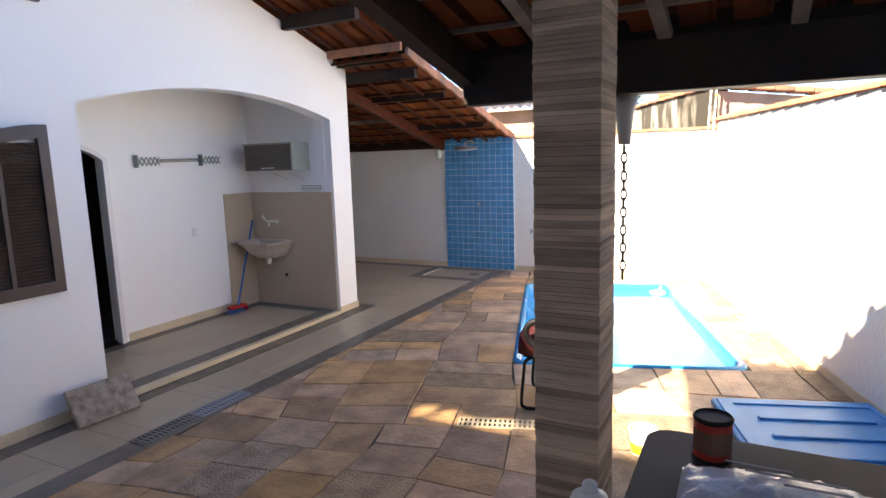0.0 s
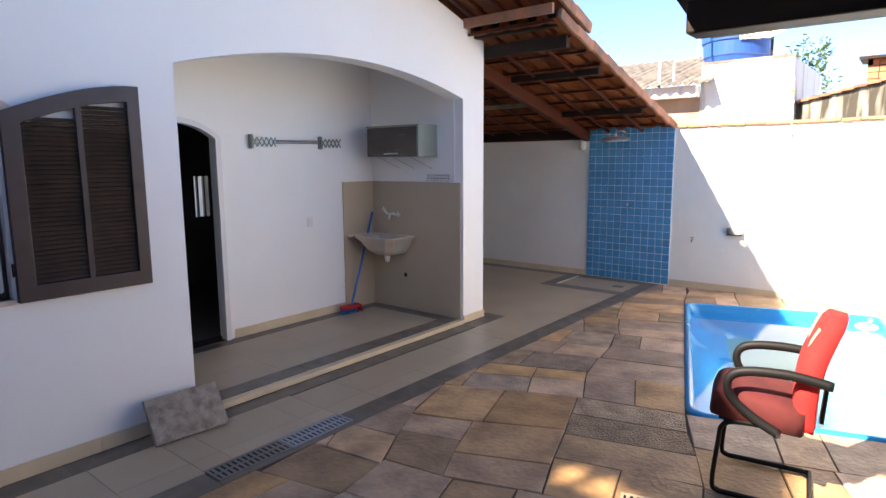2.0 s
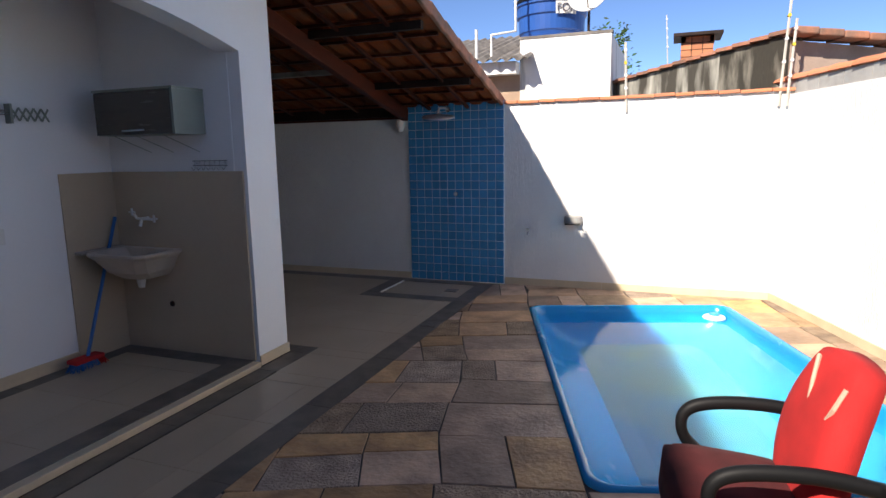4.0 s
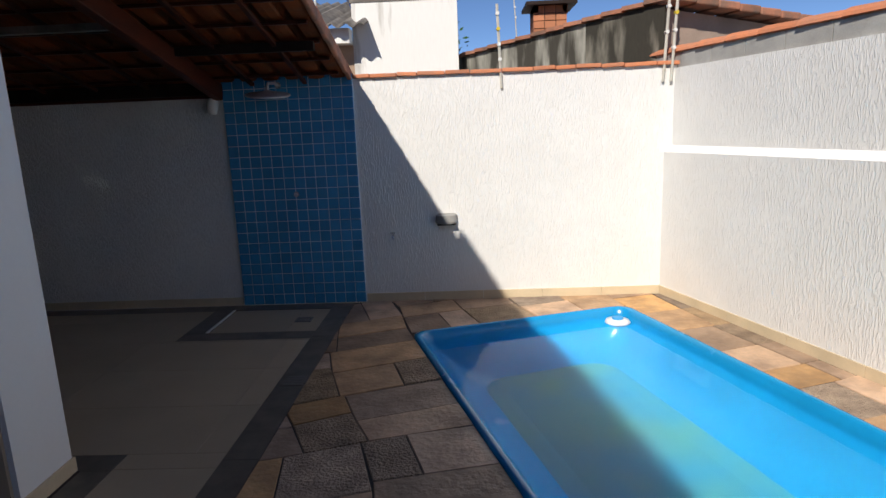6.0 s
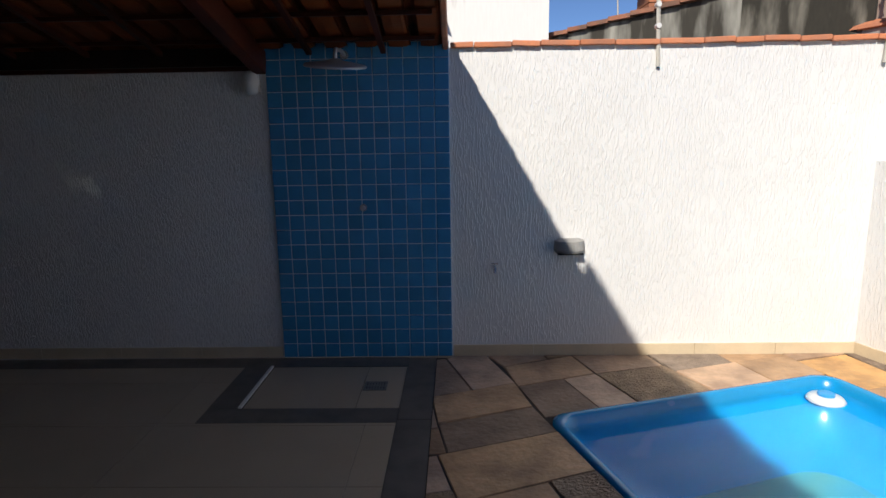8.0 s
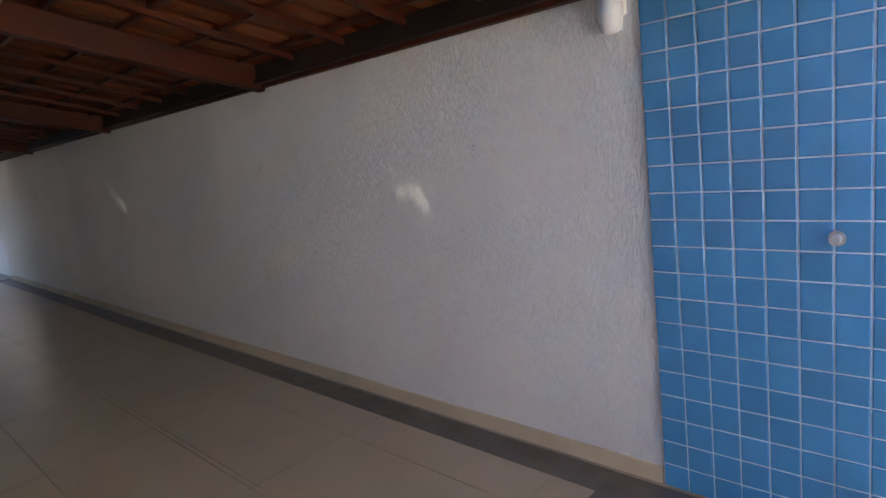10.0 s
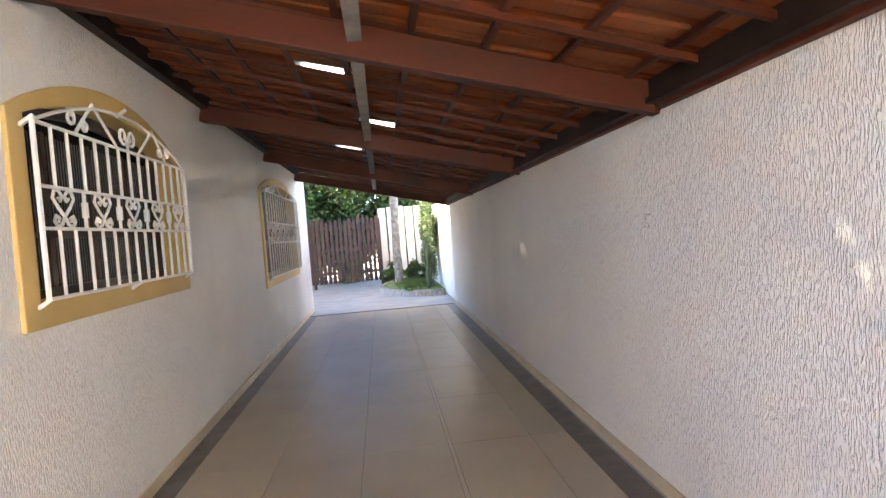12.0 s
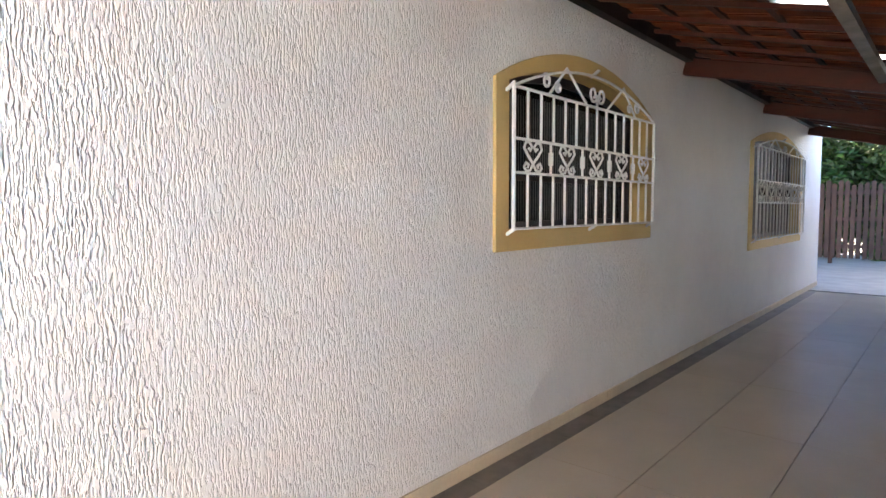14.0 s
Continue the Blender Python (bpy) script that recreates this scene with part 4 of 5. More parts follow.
rack = thing("drying_rack", (-3.95, 3.66, 1.92), "grey folding accordion clothes rack on the wall", "drying rack")


def scissor(y0, y1, n=5):
    st = (y1 - y0) / n
    for k in range(n):
        a, b = y0 + st * k, y0 + st * (k + 1)
        for z0, z1 in ((0.0, 0.09), (0.09, 0.0)):
            part("arm", bar((0.05, a, z0), (0.05, b, z1), 0.012, 0.005, up=(1, 0, 0)), M_CAB, rack)
    part("end_post", box((0.0, y0 - 0.012, -0.02), (0.06, y0 + 0.004, 0.115)), M_CAB, rack)


scissor(0.0, 0.27)
scissor(0.86, 1.13)
for z in (0.035, 0.05, 0.062):
    part("rod", tube([(0.05, 0.25, z), (0.05, 0.87, z + 0.006)], 0.005, n=6), M_STEEL, rack)

br = thing("broom", (-3.80, 4.79, 0.045), "broom with blue handle and blue and red bristles", "broom")
part("handle", tube([(0, 0, 0.06), (-0.10, 0.47, 1.12)], 0.014), M_BROOM, br)
part("head", box((-0.06, -0.13, 0.05), (0.05, 0.12, 0.085)), M_RED, br, bevel=0.01)
rnd = random.Random(3)
for k in range(4):
    bm = bmesh.new()
    for _ in range(26):
        x, y = rnd.uniform(-0.055, 0.045), rnd.uniform(-0.13 + 0.0625 * k, -0.13 + 0.0625 * (k + 1))
        tube([(x, y, 0.055), (x * 1.5 + rnd.uniform(-0.01, 0.02), y * 1.25 + rnd.uniform(-0.01, 0.01), 0.0)], 0.0035, bm, 4)
    part("bristles", bm, M_BROOM if k < 3 else M_RED, br)

# ---- pool ----
pool = thing("swimming_pool", (0, 0, 0), "blue fibreglass swimming pool with a rounded lip", "pool", kind="structure")


def rrect(u0, u1, v0, v1, r, z, n=6):
    pts = []
    for cu, cv, a0 in ((u1 - r, v0 + r, -90), (u1 - r, v1 - r, 0), (u0 + r, v1 - r, 90), (u0 + r, v0 + r, 180)):
        for i in range(n + 1):
            t = radians(a0 + 90 * i / n)
            pts.append(uv(cu + r * math.cos(t), cv + r * math.sin(t), z))
    return pts


def rings_mesh(rs, cap=True):
    bm = bmesh.new()
    vr = [[bm.verts.new(p) for p in r] for r in rs]
    for a, b in zip(vr, vr[1:]):
        for k in range(len(a)):
            bm.faces.new((a[k], a[(k + 1) % len(a)], b[(k + 1) % len(a)], b[k]))
    if cap:
        bm.faces.new(vr[-1])
    return bm


u0, u1, v0, v1 = POOL
rs = [rrect(u0, u1, v0, v1, 0.13, -0.05), rrect(u0, u1, v0, v1, 0.13, 0.012), rrect(u0 + 0.03, u1 - 0.03, v0 + 0.03, v1 - 0.03, 0.14, 0.022), rrect(u0 + 0.055, u1 - 0.055, v0 + 0.055, v1 - 0.055, 0.13, 0.008),
      rrect(u0 + 0.065, u1 - 0.065, v0 + 0.065, v1 - 0.065, 0.12, -0.06), rrect(u0 + 0.10, u1 - 0.10, v0 + 0.10, v1 - 0.10, 0.15, -0.22), rrect(u0 + 0.17, u1 - 0.17, v0 + 0.17, v1 - 0.17, 0.18, -0.36), rrect(u0 + 0.30, u1 - 0.30, v0 + 0.30, v1 - 0.30, 0.2, -0.47), rrect(u0 + 0.46, u1 - 0.46, v0 + 0.46, v1 - 0.46, 0.22, -0.53)]
link("shell", rings_mesh(rs, False), M_POOL, pool, smooth=True)
link("pool_floor", rings_mesh([rrect(u0 + 0.45, u1 - 0.45, v0 + 0.45, v1 - 0.45, 0.22, -0.5255), rrect(u0 + 0.6, u1 - 0.6, v0 + 0.6, v1 - 0.6, 0.2, -0.545)]), M_SILT, pool)
wtr = link("pool_water", rings_mesh([rrect(u0 + 0.062, u1 - 0.062, v0 + 0.062, v1 - 0.062, 0.12, -0.075)]), M_WATER)
for p in wtr.data.polygons:
    if p.normal.z < 0:
        p.flip()
wtr.visible_shadow = False
tagged(wtr, "still clear pool water", "water", kind="structure")
fl = thing("chlorine_floater", tuple(uv(1.87, 3.36, -0.075)), "white and blue floating chlorine dispenser", "pool floater")
part("ring", lathe([(0.05, -0.03), (0.10, -0.02), (0.115, 0.0), (0.10, 0.02), (0.05, 0.03)], 24), M_PVC, fl, smooth=True)
part("cap", lathe([(0.05, 0.03), (0.05, 0.045), (0.035, 0.05), (0.0, 0.05)], 20), M_BLUEPLA, fl)
M_LITTER = mat("dead_leaf", (0.10, 0.06, 0.03), 0.9, bump=0.2)
rnd = random.Random(11)
for k in range(9):
    a, b, s = rnd.uniform(0.4, 1.7), rnd.uniform(0.5, 3.0), rnd.uniform(0.02, 0.06)
    lf = thing("dead_leaf", tuple(uv(a, b, -0.628)), "brown dead leaf lying on the pool floor", "leaf", "leaves in the pool", turn=rnd.uniform(0, 360))
    bm = bmesh.new()
    pts = [(-s, 0, 0.004), (-s * 0.3, s * 0.5, 0.008), (s * 0.5, s * 0.4, 0.006), (s, 0, 0.01), (s * 0.4, -s * 0.45, 0.004), (-s * 0.4, -s * 0.4, 0.006)]
    f = bm.faces.new([bm.verts.new(p) for p in pts])
    bmesh.ops.extrude_face_region(bm, geom=[f])
    part("blade", bm, M_LITTER, lf)

# ---- shower, taps and lamps on the back wall ----
shw = thing("shower", (-2.22, YB - 0.02, 2.10), "round chrome rain shower head on a wall arm", "shower")
part("arm", tube([(0, 0.01, 0.06), (0, -0.10, 0.075), (0, -0.30, 0.06), (0, -0.33, 0.03), (0, -0.33, -0.01)], 0.013), M_CHROME, shw, smooth=True)
part("head", lathe([(0.02, 0.0), (0.05, -0.012), (0.19, -0.035), (0.20, -0.045), (0.195, -0.052), (0.0, -0.052)], 32), M_CHROME, shw, smooth=True).matrix_basis = pose(0, -0.33, 0.0, 10, 4, 0)
part("flange", tube([(0, 0.005, 0.06), (0, -0.012, 0.06)], 0.03, n=16), M_STEEL, shw)
sv = thing("shower_valve", (-2.13, YB - 0.02, 1.12), "small chrome shower valve on the blue tiles", "tap")
part("flange", tube([(0, 0.005, 0), (0, -0.008, 0)], 0.026, n=16), M_STEEL, sv)
part("knob", tube([(0, 0, 0), (0, -0.05, 0)], 0.016, n=12), M_CHROME, sv)
wt = thing("garden_tap", (-1.20, YB, 0.672), "small metal garden tap on the white wall", "tap")
part("body", tube([(0, 0.004, 0.0), (0, -0.06, 0.0), (0, -0.07, -0.03)], 0.011), M_STEEL, wt)
part("handle", bar((-0.025, -0.045, 0.035), (0.025, -0.045, 0.035), 0.014, 0.01), M_STEEL, wt)
part("stem", tube([(0, -0.045, 0), (0, -0.045, 0.035)], 0.006), M_STEEL, wt)
wl = thing("wall_lamp", (-0.665, YB, 0.82), "grey half-round wall lamp shining downwards", "wall lamp")
bm = bmesh.new()
rr = []
for z, r in ((0.06, 0.07), (0.045, 0.105), (-0.02, 0.11), (-0.04, 0.10)):
    rr.append([bm.verts.new((r * math.cos(math.pi * k / 14), -r * 0.9 * math.sin(math.pi * k / 14) - 0.001, z)) for k in range(15)])
for a, b in zip(rr, rr[1:]):
    for k in range(14):
        bm.faces.new((a[k + 1], a[k], b[k], b[k + 1]))
bm.faces.new(rr[0])
bm.faces.new(rr[-1][::-1])
part("housing", bm, M_CONC, wl)
part("lens", box((-0.09, -0.08, -0.05), (0.09, -0.005, -0.038)), M_DKGLASS, wl)
sl = thing("sensor_lamp", (-2.86, YB, 1.98), "white plastic motion sensor on the wall", "sensor")
part("back", box((-0.045, -0.03, -0.01), (0.045, 0.002, 0.11)), M_PVC, sl, bevel=0.015)
part("head", lathe([(0.02, -0.07), (0.04, -0.06), (0.05, 0.0), (0.045, 0.06), (0.02, 0.08)], 16, at=(0, -0.06, 0.0)), M_PVC, sl, smooth=True)
for nm, x, z in (("wall_hook", -3.65, 1.52), ("wall_hook", -5.65, 1.53)):
    h = thing(nm, (x, YB, z), "small white painted hook on the grooved wall", "hook", "hooks on the passage wall")
    part("peg", tube([(0, 0.004, 0.02), (0, -0.03, 0.02), (0, -0.035, -0.02), (0, -0.015, -0.045)], 0.005), M_STUCCO_P, h)

# grates in the floor
def grate(name, at, length, width, turn, label, n, material):
    g = thing(name, at, label, "drain grate", turn=turn)
    part("frame", slab([(0, 0), (length, 0), (length, width), (0, width)], [[(0.015, 0.015), (length - 0.015, 0.015), (length - 0.015, width - 0.015), (0.015, width - 0.015)]], lambda a, b, d: (a, b, 0.006 - d), 0.02), material, g)
    for k in range(n):
        x = 0.02 + (length - 0.04) * (k + 0.5) / n
        part("slat", box((x - 0.25 * length / n, 0.014, 0.0018), (x + 0.25 * length / n, width - 0.014, 0.005)), material, g)
    part("spine", box((0.014, width / 2 - 0.008, 0.0018), (length - 0.014, width / 2 + 0.008, 0.0054)), material, g)
    # flat black plate standing in for the dark hollow beneath the slots
    part("gully", box((0.014, 0.014, -0.002), (length - 0.014, width - 0.014, 0.0016)), M_BLACK, g)
    return g


M_GRATE = mat("grey_iron_grate", (0.22, 0.21, 0.20), 0.5, var=0.15, bump=0.1)
M_GRATE2 = mat("blue_grey_grate", (0.30, 0.34, 0.40), 0.5, var=0.1, bump=0.1)
grate("floor_grate", (-1.68, 1.86, 0), 0.5, 0.165, 90, "grey iron drain grate in the tiled floor", 13, M_GRATE)
grate("floor_grate", (-1.68, 2.365, 0), 0.5, 0.165, 90, "blue grey plastic drain grate in the tiled floor", 13, M_GRATE2)
grate("paving_grate", (0.17, 2.98, 0.004), 0.82, 0.15, 17.3, "beige drain grate set in the stone paving", 22, M_SKIRT)
grate("shower_drain", (-2.09, 8.14, -0.002), 0.15, 0.13, 0, "small dark square shower drain", 6, M_GRATE)
gc = thing("gully_cover", (-1.82, 6.72, 0.0), "square dark inspection cover in the border", "drain cover")
part("plate", box((0.015, 0, 0.0), (0.175, 0.17, 0.004)), M_BAND, gc)
for k in range(5):
    part("rib", box((0.03, 0.02 + 0.03 * k, 0.004), (0.16, 0.032 + 0.03 * k, 0.0055)), M_GRATE, gc)

# granite offcut leaning on the wall
gs = thing("stone_slab", (-2.36, 2.03, 0.0), "rough grey granite offcut leaning against the wall", "stone slab")
bm = box((-0.02, -0.24, 0), (0.02, 0.24, 0.30))
part("slab", bm, M_GRANITE, gs, bevel=0.006).matrix_basis = pose(-0.0, 0, 0, 0, -33, -4)
gs.matrix_basis = pose(-2.33, 2.06, 0.012, 0, 0, 0)

# downpipe at the annex eave
dp = thing("drain_pipe", (XH + 0.09, 1.02, 2.46), "cream plastic downpipe with a funnel at the eave", "drain pipe")
part("funnel", lathe([(0.05, 0.30), (0.06, 0.34), (0.10, 0.42), (0.105, 0.5), (0.095, 0.5), (0.0, 0.45)], 18), M_PIPE, dp, smooth=True)
part("pipe", tube([(0, 0, 0.33), (0, 0, 0.05), (0, -0.015, 0.015), (0, -0.05, 0), (0, -0.6, -0.005), (0, -3.5, -0.03)], 0.05, n=16), M_PIPE, dp, smooth=True)
part("collar", tube([(0, 0, 0.33), (0, 0, 0.25)], 0.056, n=16), M_PIPE, dp)
part("collar", tube([(0, -0.05, 0), (0, -0.12, 0)], 0.056, n=16), M_PIPE, dp)

# ---- porch: column, chain, table and what stands on it ----
colm = thing("porch_column", (1.45, 1.34, 0), "square porch column clad in narrow brown split-face strips", "column")
part("core", box((-0.103, -0.108, 0), (0.103, 0.108, 2.60)), M_COLJOINT, colm)
ub = box((-0.5, -0.5, 0), (0.5, 0.5, 1))
me_strip = bpy.data.meshes.new("strip")
ub.to_mesh(me_strip)
ub.free()
me_strip.materials.append(M_COLUMN)
rnd = random.Random(21)
z = 0.0
while z < 2.58:
    h = rnd.choice((0.012, 0.016, 0.02, 0.024, 0.03))
    o = new("strip", me_strip)
    o.parent = colm
    o.location = (rnd.uniform(-0.0012, 0.0012), rnd.uniform(-0.0012, 0.0012), z)
    o.scale = (0.216 + rnd.uniform(-0.002, 0.002), 0.226 + rnd.uniform(-0.002, 0.002), h - 0.0016)
    z += h
ch = thing("rain_chain", (1.395, 2.50, 1.28), "black rain chain hanging from a cream gutter funnel", "chain")
part("funnel", lathe([(0.03, 0.66), (0.035, 0.72), (0.045, 0.82), (0.07, 0.9), (0.0, 0.9)], 14), M_PIPE, ch, smooth=True)
for k in range(15):
    zc = 0.64 - k * 0.046
    pts = [(0.014 * math.cos(t) if k % 2 else 0.0, 0.0 if k % 2 else 0.014 * math.cos(t), zc + 0.03 * math.sin(t)) for t in [2 * math.pi * i / 10 for i in range(11)]]
    part("chain_ring", tube(pts, 0.005, n=5), M_BLACK, ch)

tbl = thing("garden_table", (1.63, 0.82, 0), "black plastic table with rounded corners", "table")
bm = bmesh.new()
loop = []
for cx, cy, a0 in ((0.92, 0.1, -90), (0.92, 0.97, 0), (0.1, 0.97, 90), (0.1, 0.1, 180)):
    loop += [(cx + 0.1 * math.cos(radians(a0 + 15 * i)), cy + 0.1 * math.sin(radians(a0 + 15 * i))) for i in range(7)]
part("tabletop", slab(loop, [], lambda a, b, d: (a, b, 0.745 - d), 0.035), M_BLACK, tbl, bevel=0.008)
for x, y in ((0.1, 0.1), (0.92, 0.1), (0.1, 0.97), (0.92, 0.97)):
    part("leg", tube([(x, y, 0.71), (x, y, 0)], [0.03, 0.022]), M_BLACK, tbl)
can = thing("paint_can", (1.88, 1.71, 0.745), "red tin paint can with a drippy metal lid", "paint can")
part("body", lathe([(0.068, 0.0), (0.068, 0.155)], 28), M_CANRED, can)
part("rim", lathe([(0.069, 0.0), (0.071, 0.006), (0.069, 0.012)], 28), M_DARK, can)
part("rim", lathe([(0.069, 0.15), (0.072, 0.16), (0.066, 0.168), (0.062, 0.16)], 28), M_DARK, can)
part("lid", lathe([(0.06, 0.155), (0.055, 0.15), (0.0, 0.151)], 28), M_DISH, can, "lid splashed with dried paint")
part("label", lathe([(0.0683, 0.035), (0.0683, 0.12)], 28), M_TERRA, can)
rs2 = random.Random(5)
for k in range(16):
    a, r = rs2.uniform(0, 6.28), rs2.uniform(0.0, 0.045)
    part("splash", lathe([(rs2.uniform(0.003, 0.009), 0.1512), (0.0, 0.1535)], 8, at=(r * math.cos(a), r * math.sin(a), 0)), M_INK, can)
bag = thing("plastic_bag", (2.11, 1.40, 0.745), "crumpled translucent white plastic bag with dark print", "bag")
bm = bmesh.new()
NX, NY = 26, 14
grid = [[bm.verts.new((-0.32 + 0.64 * i / NX, -0.2 + 0.36 * j / NY, 0.012 + 0.09 * max(0.0, math.sin(math.pi * i / NX) * math.sin(math.pi * j / NY)) ** 0.4 + 0.02 * noise.noise((i * 0.5, j * 0.6, 3.0)))) for j in range(NY + 1)] for i in range(NX + 1)]
low = [[bm.verts.new((v.co.x, v.co.y, 0.0)) for v in row] for row in grid]
for i in range(NX):
    for j in range(NY):
        bm.faces.new((grid[i][j], grid[i + 1][j], grid[i + 1][j + 1], grid[i][j + 1]))
        bm.faces.new((low[i][j + 1], low[i + 1][j + 1], low[i + 1][j], low[i][j]))
for i in range(NX):
    bm.faces.new((grid[i + 1][0], grid[i][0], low[i][0], low[i + 1][0]))
    bm.faces.new((grid[i][NY], grid[i + 1][NY], low[i + 1][NY], low[i][NY]))
for j in range(NY):
    bm.faces.new((grid[0][j], grid[0][j + 1], low[0][j + 1], low[0][j]))
    bm.faces.new((grid[NX][j + 1], grid[NX][j], low[NX][j], low[NX][j + 1]))
part("sack", bm, M_BAG, bag, smooth=True)
for k, (x, y, w) in enumerate(((-0.08, 0.06, 0.20), (0.02, 0.02, 0.28), (0.08, -0.03, 0.18))):
    part("print", box((x - w / 2, y - 0.007, 0.118), (x + w / 2, y + 0.007, 0.119)), M_INK, bag)
st = thing("stool", (1.58, 0.85, 0), "plain white plastic stool", "stool")
part("seat", lathe([(0.13, 0.77), (0.14, 0.785), (0.13, 0.80), (0.0, 0.80)], 24), M_PVC, st)
for k in range(4):
    a = radians(45 + 90 * k)
    part("leg", tube([(0.10 * math.cos(a), 0.10 * math.sin(a), 0.78), (0.15 * math.cos(a), 0.15 * math.sin(a), 0)], 0.014), M_PVC, st)
jug = thing("plastic_jug", (1.60, 0.93, 0.80), "white plastic jug with a rounded cap", "jug")
part("body", lathe([(0.05, 0.0), (0.065, 0.01), (0.068, 0.09), (0.05, 0.145), (0.025, 0.16)], 24), M_PVC, jug, smooth=True)
part("cap", lathe([(0.022, 0.158), (0.022, 0.18), (0.016, 0.188), (0.0, 0.19)], 16), M_PVC, jug, smooth=True)
bk = thing("paint_bucket", (1.425, 3.11, 0.004), "small white plastic paint bucket with a yellow label", "bucket")
part("body", lathe([(0.07, 0.0), (0.085, 0.15), (0.09, 0.152), (0.09, 0.165), (0.082, 0.165), (0.07, 0.02), (0.0, 0.02)], 28), M_PVC, bk)
part("label", lathe([(0.0722, 0.012), (0.0795, 0.08)], 28), M_YLABEL, bk)
part("handle", tube([(-0.09, 0, 0.15), (-0.07, -0.07, 0.10), (0, -0.10, 0.07), (0.07, -0.07, 0.10), (0.09, 0, 0.15)], 0.003, n=6), M_STEEL, bk)

bd = thing("pool_lid", tuple(uv(1.53, -1.97, 0.01)), "bright blue moulded plastic lid lying on the paving", "lid", turn=17.3)
part("sheet", slab([(0, 0), (1.15, 0), (1.15, 1.2), (0, 1.2)], [], lambda a, b, d: (a, b, 0.05 - d), 0.05), M_BLUEPLA, bd, bevel=0.015)
for y in (0.28, 0.55, 0.82):
    part("rib", box((0.22, y, 0.05), (0.95, y + 0.05, 0.068)), M_BLUEPLA, bd, bevel=0.008)
part("rim", slab([(0.03, 0.03), (1.12, 0.03), (1.12, 1.17), (0.03, 1.17)], [[(0.12, 0.12), (1.03, 0.12), (1.03, 1.08), (0.12, 1.08)]], lambda a, b, d: (a, b, 0.062 - d), 0.013), M_BLUEPLA, bd, bevel=0.005)

# ---- office chair beside the pool ----
oc = thing("cantilever_chair", (0.74, 3.70, 0.004), "worn red cloth cantilever chair with black armrests", "chair", turn=188)


def cushion(sx, sy, sz, n=10, puff=0.35):
    bm = bmesh.new()
    bmesh.ops.create_grid(bm, x_segments=n, y_segments=n, size=0.5)
    top = bm.faces[:]
    for v in bm.verts:
        x, y = v.co.x * 2, v.co.y * 2
        f = (1 - abs(x) ** 4) * (1 - abs(y) ** 4)
        sq = 1 - 0.09 * (abs(x * y) ** 3)
        v.co = Vector((x * sx / 2 * sq, y * sy / 2 * sq, sz / 2 + sz * puff * max(0, f) ** 0.5))
    ext = bmesh.ops.extrude_face_region(bm, geom=top)
    vs = [g for g in ext["geom"] if isinstance(g, bmesh.types.BMVert)]
    for v in vs:
        v.co.z = -sz / 2 - (v.co.z - sz / 2) * 0.5
    bmesh.ops.recalc_face_normals(bm, faces=bm.faces[:])
    return bm


part("seat", cushion(0.52, 0.48, 0.115), M_SEAT, oc, "red cloth seat with shadow put into its colour", smooth=True).matrix_basis = pose(0.06, 0, 0.45, 0, -5, 0)
bk_bm = cushion(0.60, 0.46, 0.085, 14)
for v in bk_bm.verts:
    t = (v.co.x + 0.30) / 0.60
    t = 1 - t
    v.co.y *= 1 - 0.42 * max(0.0, t - 0.55) ** 1.5 * 2.2
    v.co.z += 0.05 * math.sin(math.pi * t) - 0.03 * t
part("backrest", bk_bm, M_RED, oc, "torn red cloth backrest", smooth=True).matrix_basis = pose(-0.235, 0, 0.665, 0, 81, 0)
for k, (y0, z0, y1, z1) in enumerate(((-0.10, 0.93, -0.02, 0.80), (-0.02, 0.80, 0.12, 0.74), (0.16, 0.90, 0.13, 0.78))):
    part("tear", tube([(-0.185 - (z0 - 0.68) * 0.16, y0, z0), (-0.160 - ((z0 + z1) / 2 - 0.68) * 0.16, (y0 + y1) / 2 + 0.02, (z0 + z1) / 2), (-0.155 - (z1 - 0.68) * 0.16, y1, z1)], 0.009, n=6), M_FOAM, oc, "foam showing through a tear")
part("back_support", bar((-0.27, 0, 0.40), (-0.285, 0, 0.60), 0.10, 0.02, up=(1, 0, 0)), M_BLACK, oc)


def smooth_path(pts, n=5):
    out = []
    P = [Vector(p) for p in pts]
    for i in range(len(P) - 1):
        p0, p1, p2, p3 = P[max(i - 1, 0)], P[i], P[i + 1], P[min(i + 2, len(P) - 1)]
        for k in range(n):
            t = k / n
            out.append(0.5 * ((2 * p1) + (p2 - p0) * t + (2 * p0 - 5 * p1 + 4 * p2 - p3) * t * t + (3 * p1 - p0 - 3 * p2 + p3) * t ** 3))
    out.append(P[-1])
    return out


for y in (-0.27, 0.27):
    part("armrest", tube(smooth_path([(-0.30, y, 0.66), (-0.10, y, 0.685), (0.12, y, 0.675), (0.21, y, 0.63), (0.20, y, 0.54), (0.08, y, 0.45), (-0.06, y, 0.385)]), 0.024, n=10), M_BLACK, oc, smooth=True)
    part("bolt", tube([(-0.06, y * 1.04, 0.39), (-0.06, y * 1.14, 0.39)], 0.012), M_STEEL, oc)
    part("leg_tube", tube(smooth_path([(-0.04, y * 0.85, 0.40), (0.16, y * 0.85, 0.395), (0.235, y * 0.85, 0.36), (0.25, y * 0.85, 0.28), (0.27, y * 0.9, 0.06), (0.24, y * 0.9, 0.018), (0.16, y * 0.9, 0.014), (-0.24, y * 0.9, 0.014)]), 0.014, n=10), M_BLACK, oc, smooth=True)
